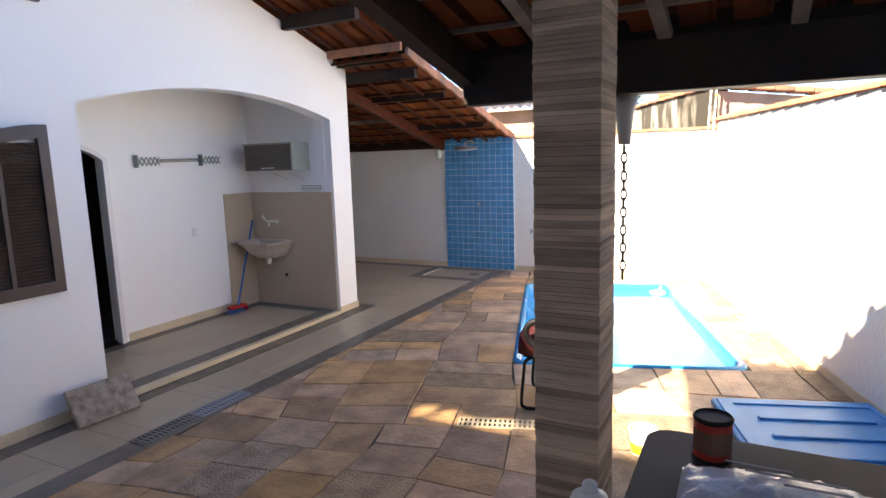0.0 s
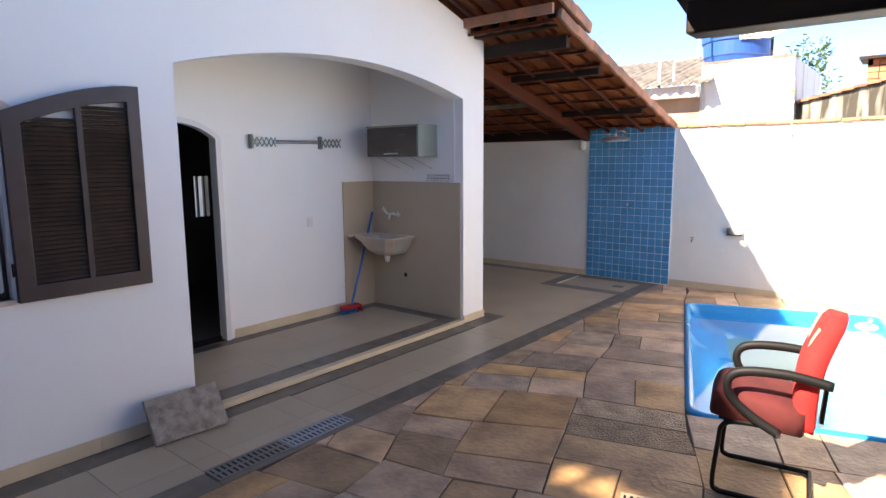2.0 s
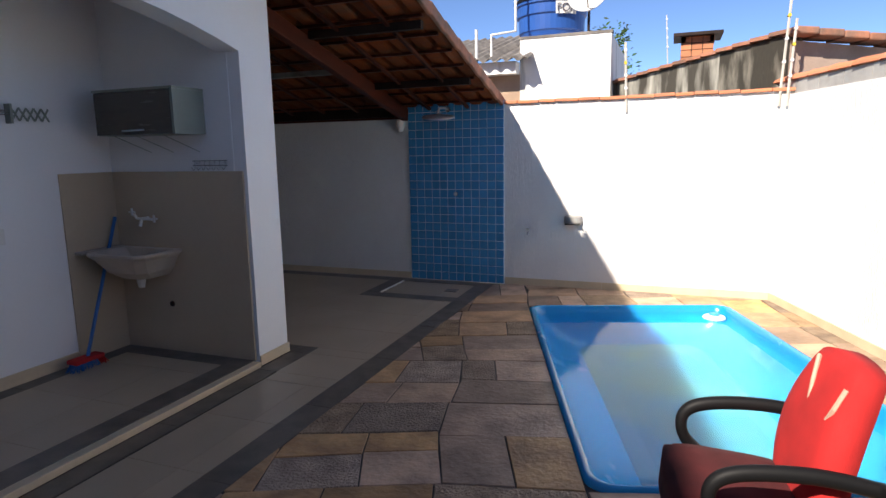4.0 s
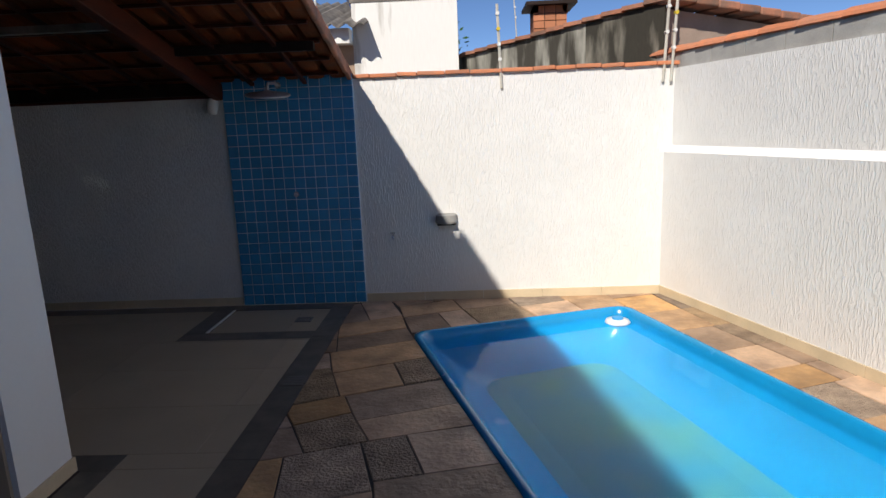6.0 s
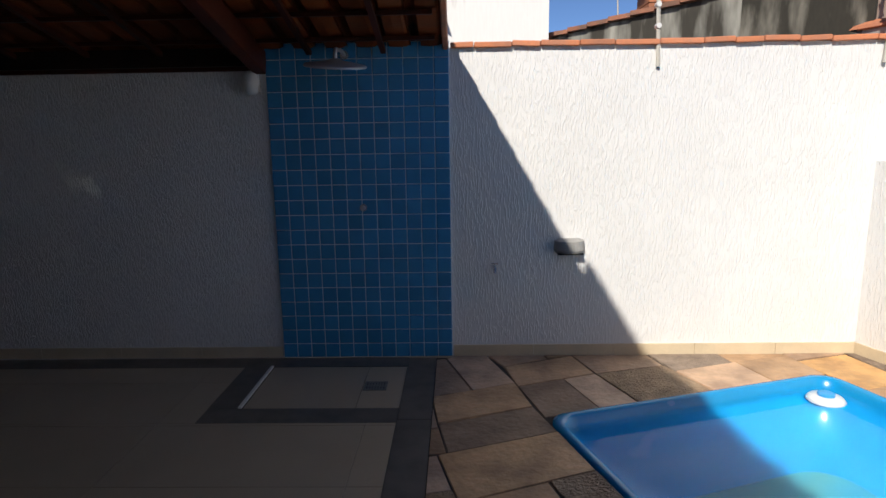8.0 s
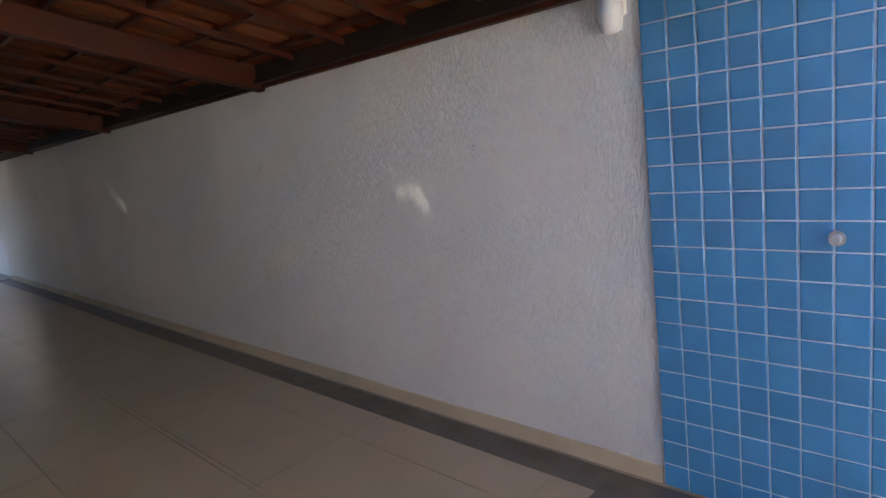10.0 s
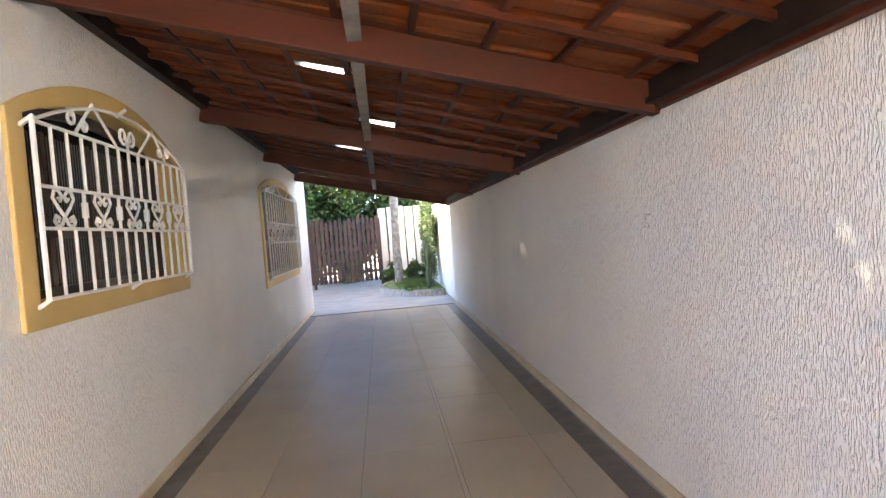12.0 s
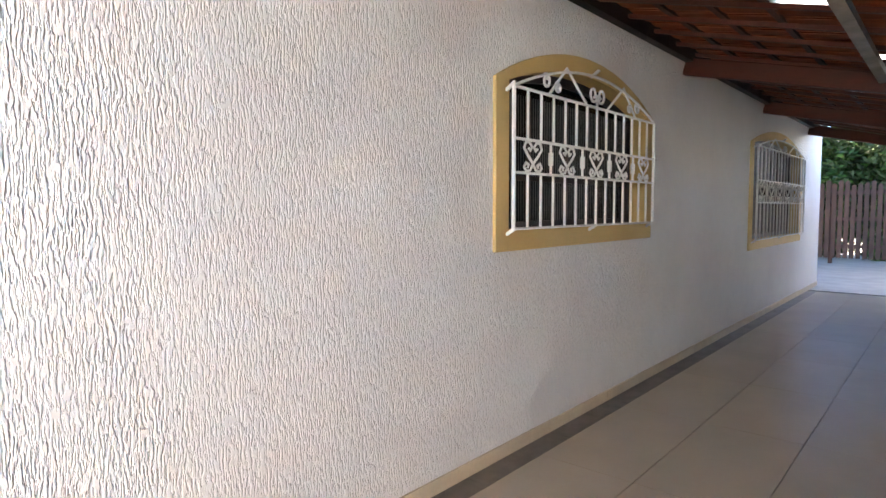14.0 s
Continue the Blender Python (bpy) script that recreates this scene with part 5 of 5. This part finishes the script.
part("floor_rail", tube([(-0.24, -0.245, 0.014), (-0.24, 0.245, 0.014)], 0.014, n=10), M_BLACK, oc)
part("seat_pan", box((-0.16, -0.2, 0.385), (0.26, 0.2, 0.40)), M_BLACK, oc)
for c in oc.children:
    narrow = 0.88 if c.name.startswith(("backrest", "tear")) else 0.93
    c.data.transform(c.matrix_basis)
    c.matrix_basis = Matrix()
    c.data.transform(Matrix.Translation((0.04, 0, 0)) @ Matrix.Diagonal((0.88, narrow, 1.04, 1)))
    c.data.transform(Matrix.Translation((0, 0, 0.001)))


# ---- wall tops and the neighbours ----
cop = struct(new("trim_coping"), "broken orange clay coping on the boundary wall", "coping")
rnd = random.Random(31)
x = -1.5
while x < 1.6:
    w = rnd.uniform(0.16, 0.3)
    link("coping_tile", bar((x, YB + 0.09, 2.215 + rnd.uniform(-0.004, 0.008)), (x + w - 0.006, YB + 0.09, 2.215 + rnd.uniform(-0.004, 0.008)), 0.25, 0.035), M_COPING, cop, bevel=0.006)
    x += w
blocks = struct(new("wall_block_course"), "grey concrete block course on top of the white wall", "wall")
v = 4.1
while v > -8.5:
    link("block", along(UW + 0.09, UW + 0.28, v - 0.39, v - 0.004, 2.172, 2.32), M_CONC, blocks)
    v -= 0.395
ridge = struct(new("trim_ridge_tiles"), "orange half-round ridge tiles on the wall", "coping")
v = 4.2
k = 0
while v > -8.5:
    bm = bmesh.new()
    rr = []
    for vv_, r in ((v, 0.125), (v - 0.38, 0.105)):
        rr.append([bm.verts.new(uv(UW + 0.18 + r * math.cos(math.pi * i / 8), vv_, 2.315 + 0.55 * r * math.sin(math.pi * i / 8))) for i in range(9)])
        rr.append([bm.verts.new(uv(UW + 0.18 + (r - 0.015) * math.cos(math.pi * i / 8), vv_, 2.305 + 0.55 * (r - 0.015) * math.sin(math.pi * i / 8))) for i in range(9)])
    for i in range(8):
        bm.faces.new((rr[0][i], rr[0][i + 1], rr[2][i + 1], rr[2][i]))
        bm.faces.new((rr[1][i + 1], rr[1][i], rr[3][i], rr[3][i + 1]))
        bm.faces.new((rr[0][i + 1], rr[0][i], rr[1][i], rr[1][i + 1]))
        bm.faces.new((rr[2][i], rr[2][i + 1], rr[3][i + 1], rr[3][i]))
    link("ridge_tile", bm, M_COPING, ridge)
    v -= 0.36


def fence_post(at, h, lean, label):
    p = thing("fence_post", at, label, "fence post", "electric fence posts")
    part("rod", tube([(0, 0, 0), (lean, 0, h)], 0.014, n=6), M_PIPE, p)
    for k in range(4):
        z = h * (0.35 + 0.18 * k)
        part("insulator", tube([(lean * z / h, -0.02, z), (lean * z / h, 0.03, z)], 0.018, n=8), M_YLABEL if k == 2 else M_PVC, p)


fence_post((-0.10, YB - 0.015, 2.05), 0.75, -0.03, "thin pale electric fence post on the wall")
fence_post((1.40, YB - 0.02, 2.05), 1.25, 0.06, "thin pale electric fence post in the wall corner")
fence_post((1.47, YB - 0.03, 2.05), 0.85, 0.04, "thin pale electric fence post in the wall corner")

nb = thing("neighbour_house", (0, 0, 0), "white rendered neighbour building with stained parapet", "building")
M_NBWALL = mat("stained_white_render", (0.80, 0.79, 0.76), 0.85, var=0.06, scale=2.6, fine=18, bump=0.2, stretch=(2.5, 2.5, 0.35), second=(0.42, 0.40, 0.36), lo=0.56, hi=0.74)
part("wall", box((-1.86, 11.0, 0), (-0.50, 14.0, 3.32)), M_NBWALL, nb)
part("parapet", box((-1.88, 10.99, 3.32), (-0.48, 11.15, 3.36)), M_ASBESTOS, nb)
part("wing", box((-4.2, 11.02, 0), (-1.862, 14.0, 2.86)), mat("tan_render", (0.42, 0.29, 0.20), 0.8, bump=0.2), nb)
part("beam", box((-4.2, 10.75, 2.80), (-1.865, 11.0, 2.98)), M_NBWALL, nb)
bm = bmesh.new()
row = []
for d, y, z in ((0, 10.6, 2.98), (1, 14.0, 3.9)):
    row.append([bm.verts.new((-4.4 + 2.75 * i / 80, y, z + 0.03 * math.cos(i / 80 * 2.75 / 0.18 * 2 * math.pi))) for i in range(81)])
for i in range(80):
    bm.faces.new((row[0][i], row[0][i + 1], row[1][i + 1], row[1][i]))
ext = bmesh.ops.extrude_face_region(bm, geom=bm.faces[:])
bmesh.ops.translate(bm, verts=[g for g in ext["geom"] if isinstance(g, bmesh.types.BMVert)], vec=(0, 0, 0.02))
part("roof", bm, M_ASBESTOS, nb, "grey corrugated fibre cement roof")
part("pipe", tube([(-2.55, 10.97, 2.95), (-2.55, 10.97, 3.52)], 0.025), M_PVC, nb)
part("pipe", tube([(-2.32, 11.02, 3.1), (-2.32, 11.02, 3.43), (-1.92, 10.97, 3.45), (-1.92, 10.97, 4.0), (-1.80, 11.2, 4.0)], 0.022), M_PVC, nb)
tk = thing("water_tank", (-1.52, 11.75, 3.36), "round blue plastic water tank on the roof", "water tank")
part("body", lathe([(0.46, 0.0), (0.50, 0.12), (0.52, 0.14), (0.53, 0.36), (0.555, 0.38), (0.56, 0.52), (0.585, 0.54), (0.585, 0.60)], 40), M_TANK, tk)
part("lid", lathe([(0.60, 0.58), (0.605, 0.62), (0.45, 0.70), (0.15, 0.74), (0.0, 0.74)], 40), M_BLACK, tk)
bm = bmesh.new()
ring = [[bm.verts.new((r * math.sin(a), -r * math.cos(a), z)) for a in [0.30 + 0.075 * i for i in range(9)]] for r, z in ((0.566, 0.345), (0.572, 0.525))]
for i in range(8):
    bm.faces.new((ring[0][i], ring[0][i + 1], ring[1][i + 1], ring[1][i]))
part("label", bm, M_PVC, tk, "white label with dark letters")
txt = bpy.data.curves.new("lettering", "FONT")
txt.body, txt.size, txt.extrude = "FOR", 0.17, 0.002
to = new("lettering", txt)
to.data.materials.append(M_INK)
to.parent = tk
to.matrix_basis = pose(0.185, -0.565, 0.375, 90, 0, 30)
dsh = thing("satellite_dish", (-0.84, 11.08, 3.36), "white satellite dish on a thin mast", "satellite dish")
bm = lathe([(0.0, 0.0), (0.12, 0.012), (0.22, 0.04), (0.30, 0.08), (0.30, 0.09), (0.22, 0.052), (0.0, 0.015)], 32)
part("reflector", bm, M_DISH, dsh, smooth=True).matrix_basis = pose(0, -0.02, 0.52, 72, 0, -8)
part("mast", tube([(0, 0, 0), (0, 0.02, 0.5)], 0.02), M_DARK, dsh)
part("feed_arm", tube([(0, -0.03, 0.26), (0.02, -0.36, 0.42)], 0.01, n=6), M_GREYWOOD, dsh)
part("receiver", tube([(0.02, -0.34, 0.41), (0.02, -0.40, 0.46)], 0.025), M_PVC, dsh)

mw = thing("neighbour_gable", (0, 0, 0), "mould-stained plaster gable wall with tile edging", "building")
GP, GQ = Vector((1.48, 9.0, 0)), Vector((-0.55, 11.5, 0))
GD = (GQ - GP).normalized()
GN = Vector((-GD.y, GD.x, 0)) * -1
GL = (GQ - GP).length


def gtop(s):
    return 2.80 - 0.055 * s


def g3(a, b, d):
    return tuple(GP + GD * a + GN * d + Vector((0, 0, b)))


part("wall", slab([(0.95, 0), (GL, 0), (GL, gtop(GL)), (0.95, gtop(0.95))], [], g3, 0.2), M_MOSS, mw)
part("wall", slab([(0, 0), (0.948, 0), (0.948, gtop(0.95)), (0, gtop(0))], [], g3, 0.2), M_MOULD, mw, "plaster blackened by mould")
for k in range(13):
    s0 = -0.05 + 0.255 * k
    part("edge_tile", bar(GP + GD * s0 + GN * 0.1 + Vector((0, 0, gtop(s0) + 0.02)), GP + GD * (s0 + 0.25) + GN * 0.1 + Vector((0, 0, gtop(s0 + 0.25) + 0.035)), 0.3, 0.04), M_CLAY_OUT, mw)
part("side_wall", slab([(1.50, 0), (3.4, 0), (3.4, 2.54), (1.50, 2.74)], [], lambda a, b, d: (a, 9.02 + (a - 1.5) * 0.37 + d, b), 0.2), mat("tan_plaster", (0.40, 0.30, 0.24), 0.85, bump=0.2), mw)
for k in range(8):
    x0 = 1.46 + 0.24 * k
    part("roof_tile", bar((x0, 9.0 + (x0 - 1.5) * 0.37, 2.815 - 0.027 * k), (x0 + 0.235, 9.0 + (x0 - 1.265) * 0.37, 2.80 - 0.027 * k), 0.34, 0.075), M_CLAY_OUT, mw, bevel=0.015)
chm = thing("chimney", (0.66, 11.0, 2.34), "brick chimney with a flat dark cap", "chimney")
for k in range(9):
    for i in range(3):
        part("brick", box((-0.21 + 0.14 * i, -0.2, 0.09 * k), (-0.21 + 0.14 * i + 0.13, 0.2, 0.09 * k + 0.08)), M_BRICK, chm)
part("flue", box((-0.195, -0.18, -2.38), (0.195, 0.18, 0.8)), M_GROUT, chm)
part("cap", box((-0.31, -0.32, 0.80), (0.31, 0.32, 0.84)), M_DARK, chm)
for x in (-0.21, 0.15):
    part("prop", box((x, -0.2, 0.70), (x + 0.06, 0.2, 0.80)), M_BRICK, chm)


an = thing("roof_antenna", (0.30, 11.3, 2.5), "thin wire aerial behind the gable", "antenna")
part("rod", tube([(0, 0, 0), (-0.06, 0, 1.05)], 0.008, n=6), M_PIPE, an)
for k in range(4):
    part("insulator", tube([(-0.03 - 0.008 * k, -0.02, 0.6 + 0.13 * k), (-0.03 - 0.008 * k, 0.02, 0.6 + 0.13 * k)], 0.014, n=6), M_PVC, an)


def leaves(name, parent, center, radii, n, size, seed, material=M_LEAF, clumps=24):
    """A crown of small leaves gathered in clumps, ragged outside."""
    r = random.Random(seed)
    cl = []
    for _ in range(clumps):
        d = Vector((r.gauss(0, 1), r.gauss(0, 1), r.gauss(0, 1))).normalized() * r.uniform(0.35, 1.0)
        cl.append((Vector((center[0] + d.x * radii[0], center[1] + d.y * radii[1], center[2] + d.z * radii[2])), r.uniform(0.25, 0.5)))
    verts, faces = [], []
    for _ in range(n):
        c, s = r.choice(cl)
        d = Vector((r.gauss(0, 1), r.gauss(0, 1), r.gauss(0, 1)))
        p = c + Vector((d.x * radii[0], d.y * radii[1], d.z * radii[2])) * s * 0.38
        a = Vector((r.gauss(0, 1), r.gauss(0, 1), r.gauss(0, 0.6))).normalized()
        b = a.cross(Vector((r.gauss(0, 1), r.gauss(0, 1), r.gauss(0, 1)))).normalized()
        L_, W_ = size * r.uniform(0.7, 1.4), size * r.uniform(0.3, 0.5)
        k = len(verts)
        verts += [p - a * L_, p + b * W_, p + a * L_, p - b * W_]
        faces += [(k, k + 1, k + 2), (k, k + 2, k + 3)]
    me = bpy.data.meshes.new(name)
    me.from_pydata([tuple(q) for q in verts], [], faces)
    me.materials.append(material)
    ob = new(name, me)
    ob.parent = parent
    return ob


def tree(at, h, crown_r, seed, label, n=4500, size=0.09, trunk_r=0.12, crown_z=None):
    t = thing("tree", at, label, "tree")
    r = random.Random(seed)
    top = crown_z or h * 0.72
    part("trunk", tube(smooth_path([(0, 0, 0), (0.04, 0.02, top * 0.4), (-0.03, 0.05, top * 0.8), (0.05, 0, top * 1.15)], 4), [trunk_r * (1 - 0.045 * i) for i in range(13)], n=10), M_BARK, t, smooth=True)
    for k in range(5):
        a = r.uniform(0, 6.28)
        part("limb", tube([(0, 0, top * 0.75), (math.cos(a) * crown_r * 0.4, math.sin(a) * crown_r * 0.4, top * 1.0), (math.cos(a) * crown_r * 0.75, math.sin(a) * crown_r * 0.75, top * 1.12)], [trunk_r * 0.4, trunk_r * 0.25, trunk_r * 0.1], n=6), M_BARK, t)
    leaves("crown", t, (0, 0, top * 1.12), (crown_r, crown_r, h - top), n, size, seed)
    return t


tree((-1.05, 15.5, 0), 4.1, 0.62, 41, "green tree rising behind the neighbour's wall", 1300, 0.055)

# ---- front garden at the end of the passage ----
struct(link("wall_garden", box((-22.0, YB + 0.06, 0), (-15.0, YB + 0.24, 2.3)), M_STUCCO), "white sunlit boundary wall of the front garden", "wall")
fen = thing("picket_gate", (-21.5, 3.0, 0.0), "tall dark brown wooden picket gate with uneven tops", "gate")
rnd = random.Random(51)
for k in range(30):
    y = 0.02 + k * 0.142
    h = 2.16 + rnd.uniform(-0.06, 0.08)
    part("picket", slab([(y, 0.16), (y + 0.105, 0.16), (y + 0.105, h - 0.05), (y + 0.052, h), (y, h - 0.05)], [], lambda a, b, d: (-d, a, b), 0.022), M_FENCE, fen)
for z in (0.42, 1.15, 1.85):
    part("rail", box((-0.07, 0, z), (-0.023, 4.25, z + 0.10)), M_FENCE, fen)
for y in (0.0, 2.1, 4.2):
    part("post", box((-0.16, y, 0.0), (-0.072, y + 0.09, 2.1)), M_FENCE, fen)
wf = thing("white_fence", (-22.0, 7.25, 0.0), "tall white vertical board fence", "fence")
for k in range(8):
    part("board", box((0, k * 0.29, 0.05), (0.03, k * 0.29 + 0.245, 2.42 + 0.015 * (k % 3))), M_WHITEF, wf)
for y in (0.1, 1.2, 2.2):
    part("post", box((-0.1, y, 0), (-0.002, y + 0.08, 2.35)), M_WHITEF, wf)
isl = thing("garden_bed", (0, 0, 0), "raised grass bed with a pale stone edge", "garden bed")
edge = [(-17.35 - 2.3 + 2.3 * math.cos(t), 8.78 + -1.55 * math.sin(t)) for t in [math.pi * i / 16 for i in range(17)]]
bm = slab([(a, min(b, 8.78)) for a, b in edge], [], lambda a, b, d: (a, b, 0.10 - d), 0.16)
part("soil", bm, M_GRASS, isl)
for (a, b), (c, d) in zip(edge, edge[1:]):
    part("edging_stone", bar((a, b - 0.03, 0.03), (c, d - 0.03, 0.03), 0.09, 0.17), M_GRANITE, isl)
tagged(leaves("grass", None, (-19.5, 8.1, 0.14), (1.9, 0.5, 0.05), 5000, 0.05, 61, M_GRASS, 60), "short bright green grass on the bed", "grass", kind="stuff")
trunk = thing("palm_trunk", (-20.2, 7.72, 0.08), "slender pale tree trunk with dark patches in the bed", "tree")
part("trunk", tube(smooth_path([(0, 0, 0), (0.03, 0.02, 0.25), (0.0, 0.0, 1.0), (-0.03, 0.03, 2.2), (0.0, 0.0, 4.2)], 4), [0.20, 0.165, 0.145, 0.135] + [0.125] * 13, n=14), M_BARK, trunk, smooth=True)
leaves("crown", trunk, (0, 0, 4.8), (1.6, 1.6, 0.9), 3000, 0.12, 63)
hd = thing("climbing_hedge", (-18.6, 8.55, 0.1), "leafy creeper climbing the white garden wall", "hedge")
leaves("foliage", hd, (0, 0, 1.25), (0.75, 0.26, 1.5), 9000, 0.035, 64, clumps=70)
part("stem", tube([(0, 0.05, 0), (0.1, 0.1, 1.0), (-0.1, 0.1, 2.2)], 0.03), M_BARK, hd)
for k, (x, y) in enumerate(((-21.3, 7.45), (-20.9, 8.1), (-21.2, 8.5))):
    sb = thing("shrub", (x, y, 0.08), "low green and yellow shrub along the white fence", "shrub", "shrubs by the fence")
    leaves("foliage", sb, (0, 0, 0.28), (0.25, 0.32, 0.3), 900, 0.06, 70 + k, clumps=14)
    part("stem", tube([(0, 0, 0), (0, 0, 0.3)], 0.02), M_BARK, sb)
cs = thing("cactus", (-17.9, 8.42, 0.1), "thin grey green columnar cactus", "cactus")
part("stem", tube([(0, 0, 0), (0.0, 0.02, 1.25)], [0.05, 0.04]), M_LEAF, cs)
part("branch", tube([(0, 0, 0.6), (0.0, -0.12, 0.75), (0, -0.12, 1.0)], 0.03), M_LEAF, cs)
for k, (x, y, h, r) in enumerate(((-25.5, 4.0, 4.6, 2.0), (-25.0, 6.2, 4.9, 1.9), (-26.0, 8.5, 5.2, 2.1), (-25.5, 1.5, 5.0, 2.2))):
    tree((x, y, 0), h, r, 80 + k, "dense green tree behind the gate", 17000, 0.11, 0.1, 2.25)
# trees out of view, added to keep sun off the garden and fence
for k, (x, y) in enumerate(((-17.6, 2.6), (-20.4, 2.2), (-18.8, 0.4), (-23.0, 2.4))):
    tree((x, y, 0), 6.4, 2.3, 90 + k, "tall unseen tree added to shade the front garden", 19000, 0.17, 0.14, 4.2)

# ---- stone paving, piece by piece ----
pave = struct(new("pavement"), "irregular brown and grey slate paving stones", "paving")


def clip(poly, n, d):
    """Keep the part of a convex polygon where n . p >= d."""
    out = []
    for i, p in enumerate(poly):
        q = poly[(i + 1) % len(poly)]
        a, b = n.dot(p) - d, n.dot(q) - d
        if a >= 0:
            out.append(p)
        if (a >= 0) != (b >= 0):
            out.append(p.lerp(q, a / (a - b)))
    return out


rnd = random.Random(77)
cells = []


def split(u0, u1, v0, v1):
    w, h = u1 - u0, v1 - v0
    big = 0.78
    if w <= big and h <= 0.6 and (w * h < 0.28 or rnd.random() < 0.35) or (w < 0.36 and h < 0.55) or (w < 0.65 and h < 0.24):
        cells.append((u0, u1, v0, v1))
        return
    f = rnd.uniform(0.38, 0.62)
    if w > h * 1.25 or (w > 0.5 and h < 0.35):
        split(u0, u0 + w * f, v0, v1)
        split(u0 + w * f, u1, v0, v1)
    else:
        split(u0, u1, v0, v0 + h * f)
        split(u0, u1, v0 + h * f, v1)


def crooked(u, v):
    """Where a joint really runs: askew away from the pool, straight beside its rim."""
    du, dv = max(0.0 - u, 0.0, u - POOL[1]), max(0.0 - v, 0.0, v - POOL[3])
    f = min(1.0, max(0.0, math.hypot(du, dv) - 0.02) / 0.9)
    turn = 0.16 * min(1.0, max(0.0, -v - 0.4) / 1.5)
    n1, n2 = noise.noise((u * 0.9, v * 0.9, 1.7)), noise.noise((u * 0.9, v * 0.9, 8.3))
    return u + f * (0.16 * n1 + turn * (v + 2.0)), v + f * (0.16 * n2 - turn * (u + 1.0))


split(-5.6, -0.0, -9.5, -0.0)
split(-5.6, -0.0, 0.0, 5.2)
split(0.0, 2.06, 3.54, 5.2)
split(0.0, 2.9, -9.0, 0.0)
split(2.06, 2.9, 0.0, 5.2)
for a, b, c, d in cells:
    corners = [crooked(p, q) for p, q in ((a, c), (b, c), (b, d), (a, d))]
    mid_u, mid_v = (a + b) / 2, (c + d) / 2
    poly = []
    for p, q in corners:
        g = rnd.uniform(0.003, 0.006)
        poly.append(uv(p + math.copysign(g, mid_u - p), q + math.copysign(g, mid_v - q)))
    poly = clip(poly, Vector((1, 0, 0)), -1.625)
    if len(poly) >= 3:
        poly = clip(poly, Vector((0, -1, 0)), -8.735)
    if len(poly) >= 3:
        poly = clip(poly, -UU, -(A0.dot(UU) + UW - 0.012))
    if len(poly) >= 3:
        poly = clip(poly, Vector((0, 1, 0)), -4.18)
    if len(poly) < 3:
        continue
    area = sum((poly[i] - poly[0]).cross(poly[i + 1] - poly[0]).length / 2 for i in range(1, len(poly) - 1))
    if area < 0.004:
        continue
    ctr = sum(poly, Vector()) / len(poly)
    zt = 0.002 + rnd.uniform(-0.003, 0.004)
    bm = bmesh.new()
    top = [bm.verts.new((p + (ctr - p).normalized() * 0.004).to_tuple()[:2] + (zt + rnd.uniform(-0.0015, 0.0015),)) for p in poly]
    mid = [bm.verts.new(p.to_tuple()[:2] + (zt - 0.005,)) for p in poly]
    low = [bm.verts.new(p.to_tuple()[:2] + (-0.008,)) for p in poly]
    bm.faces.new(top)
    for r0, r1 in ((mid, top), (low, mid)):
        for i in range(len(poly)):
            k = (i + 1) % len(poly)
            bm.faces.new((r0[i], r0[k], r1[k], r1[i]))
    bmesh.ops.recalc_face_normals(bm, faces=bm.faces[:])
    link("paving_stone", bm, M_STONE_ROUGH if rnd.random() < 0.22 else M_STONE, pave)
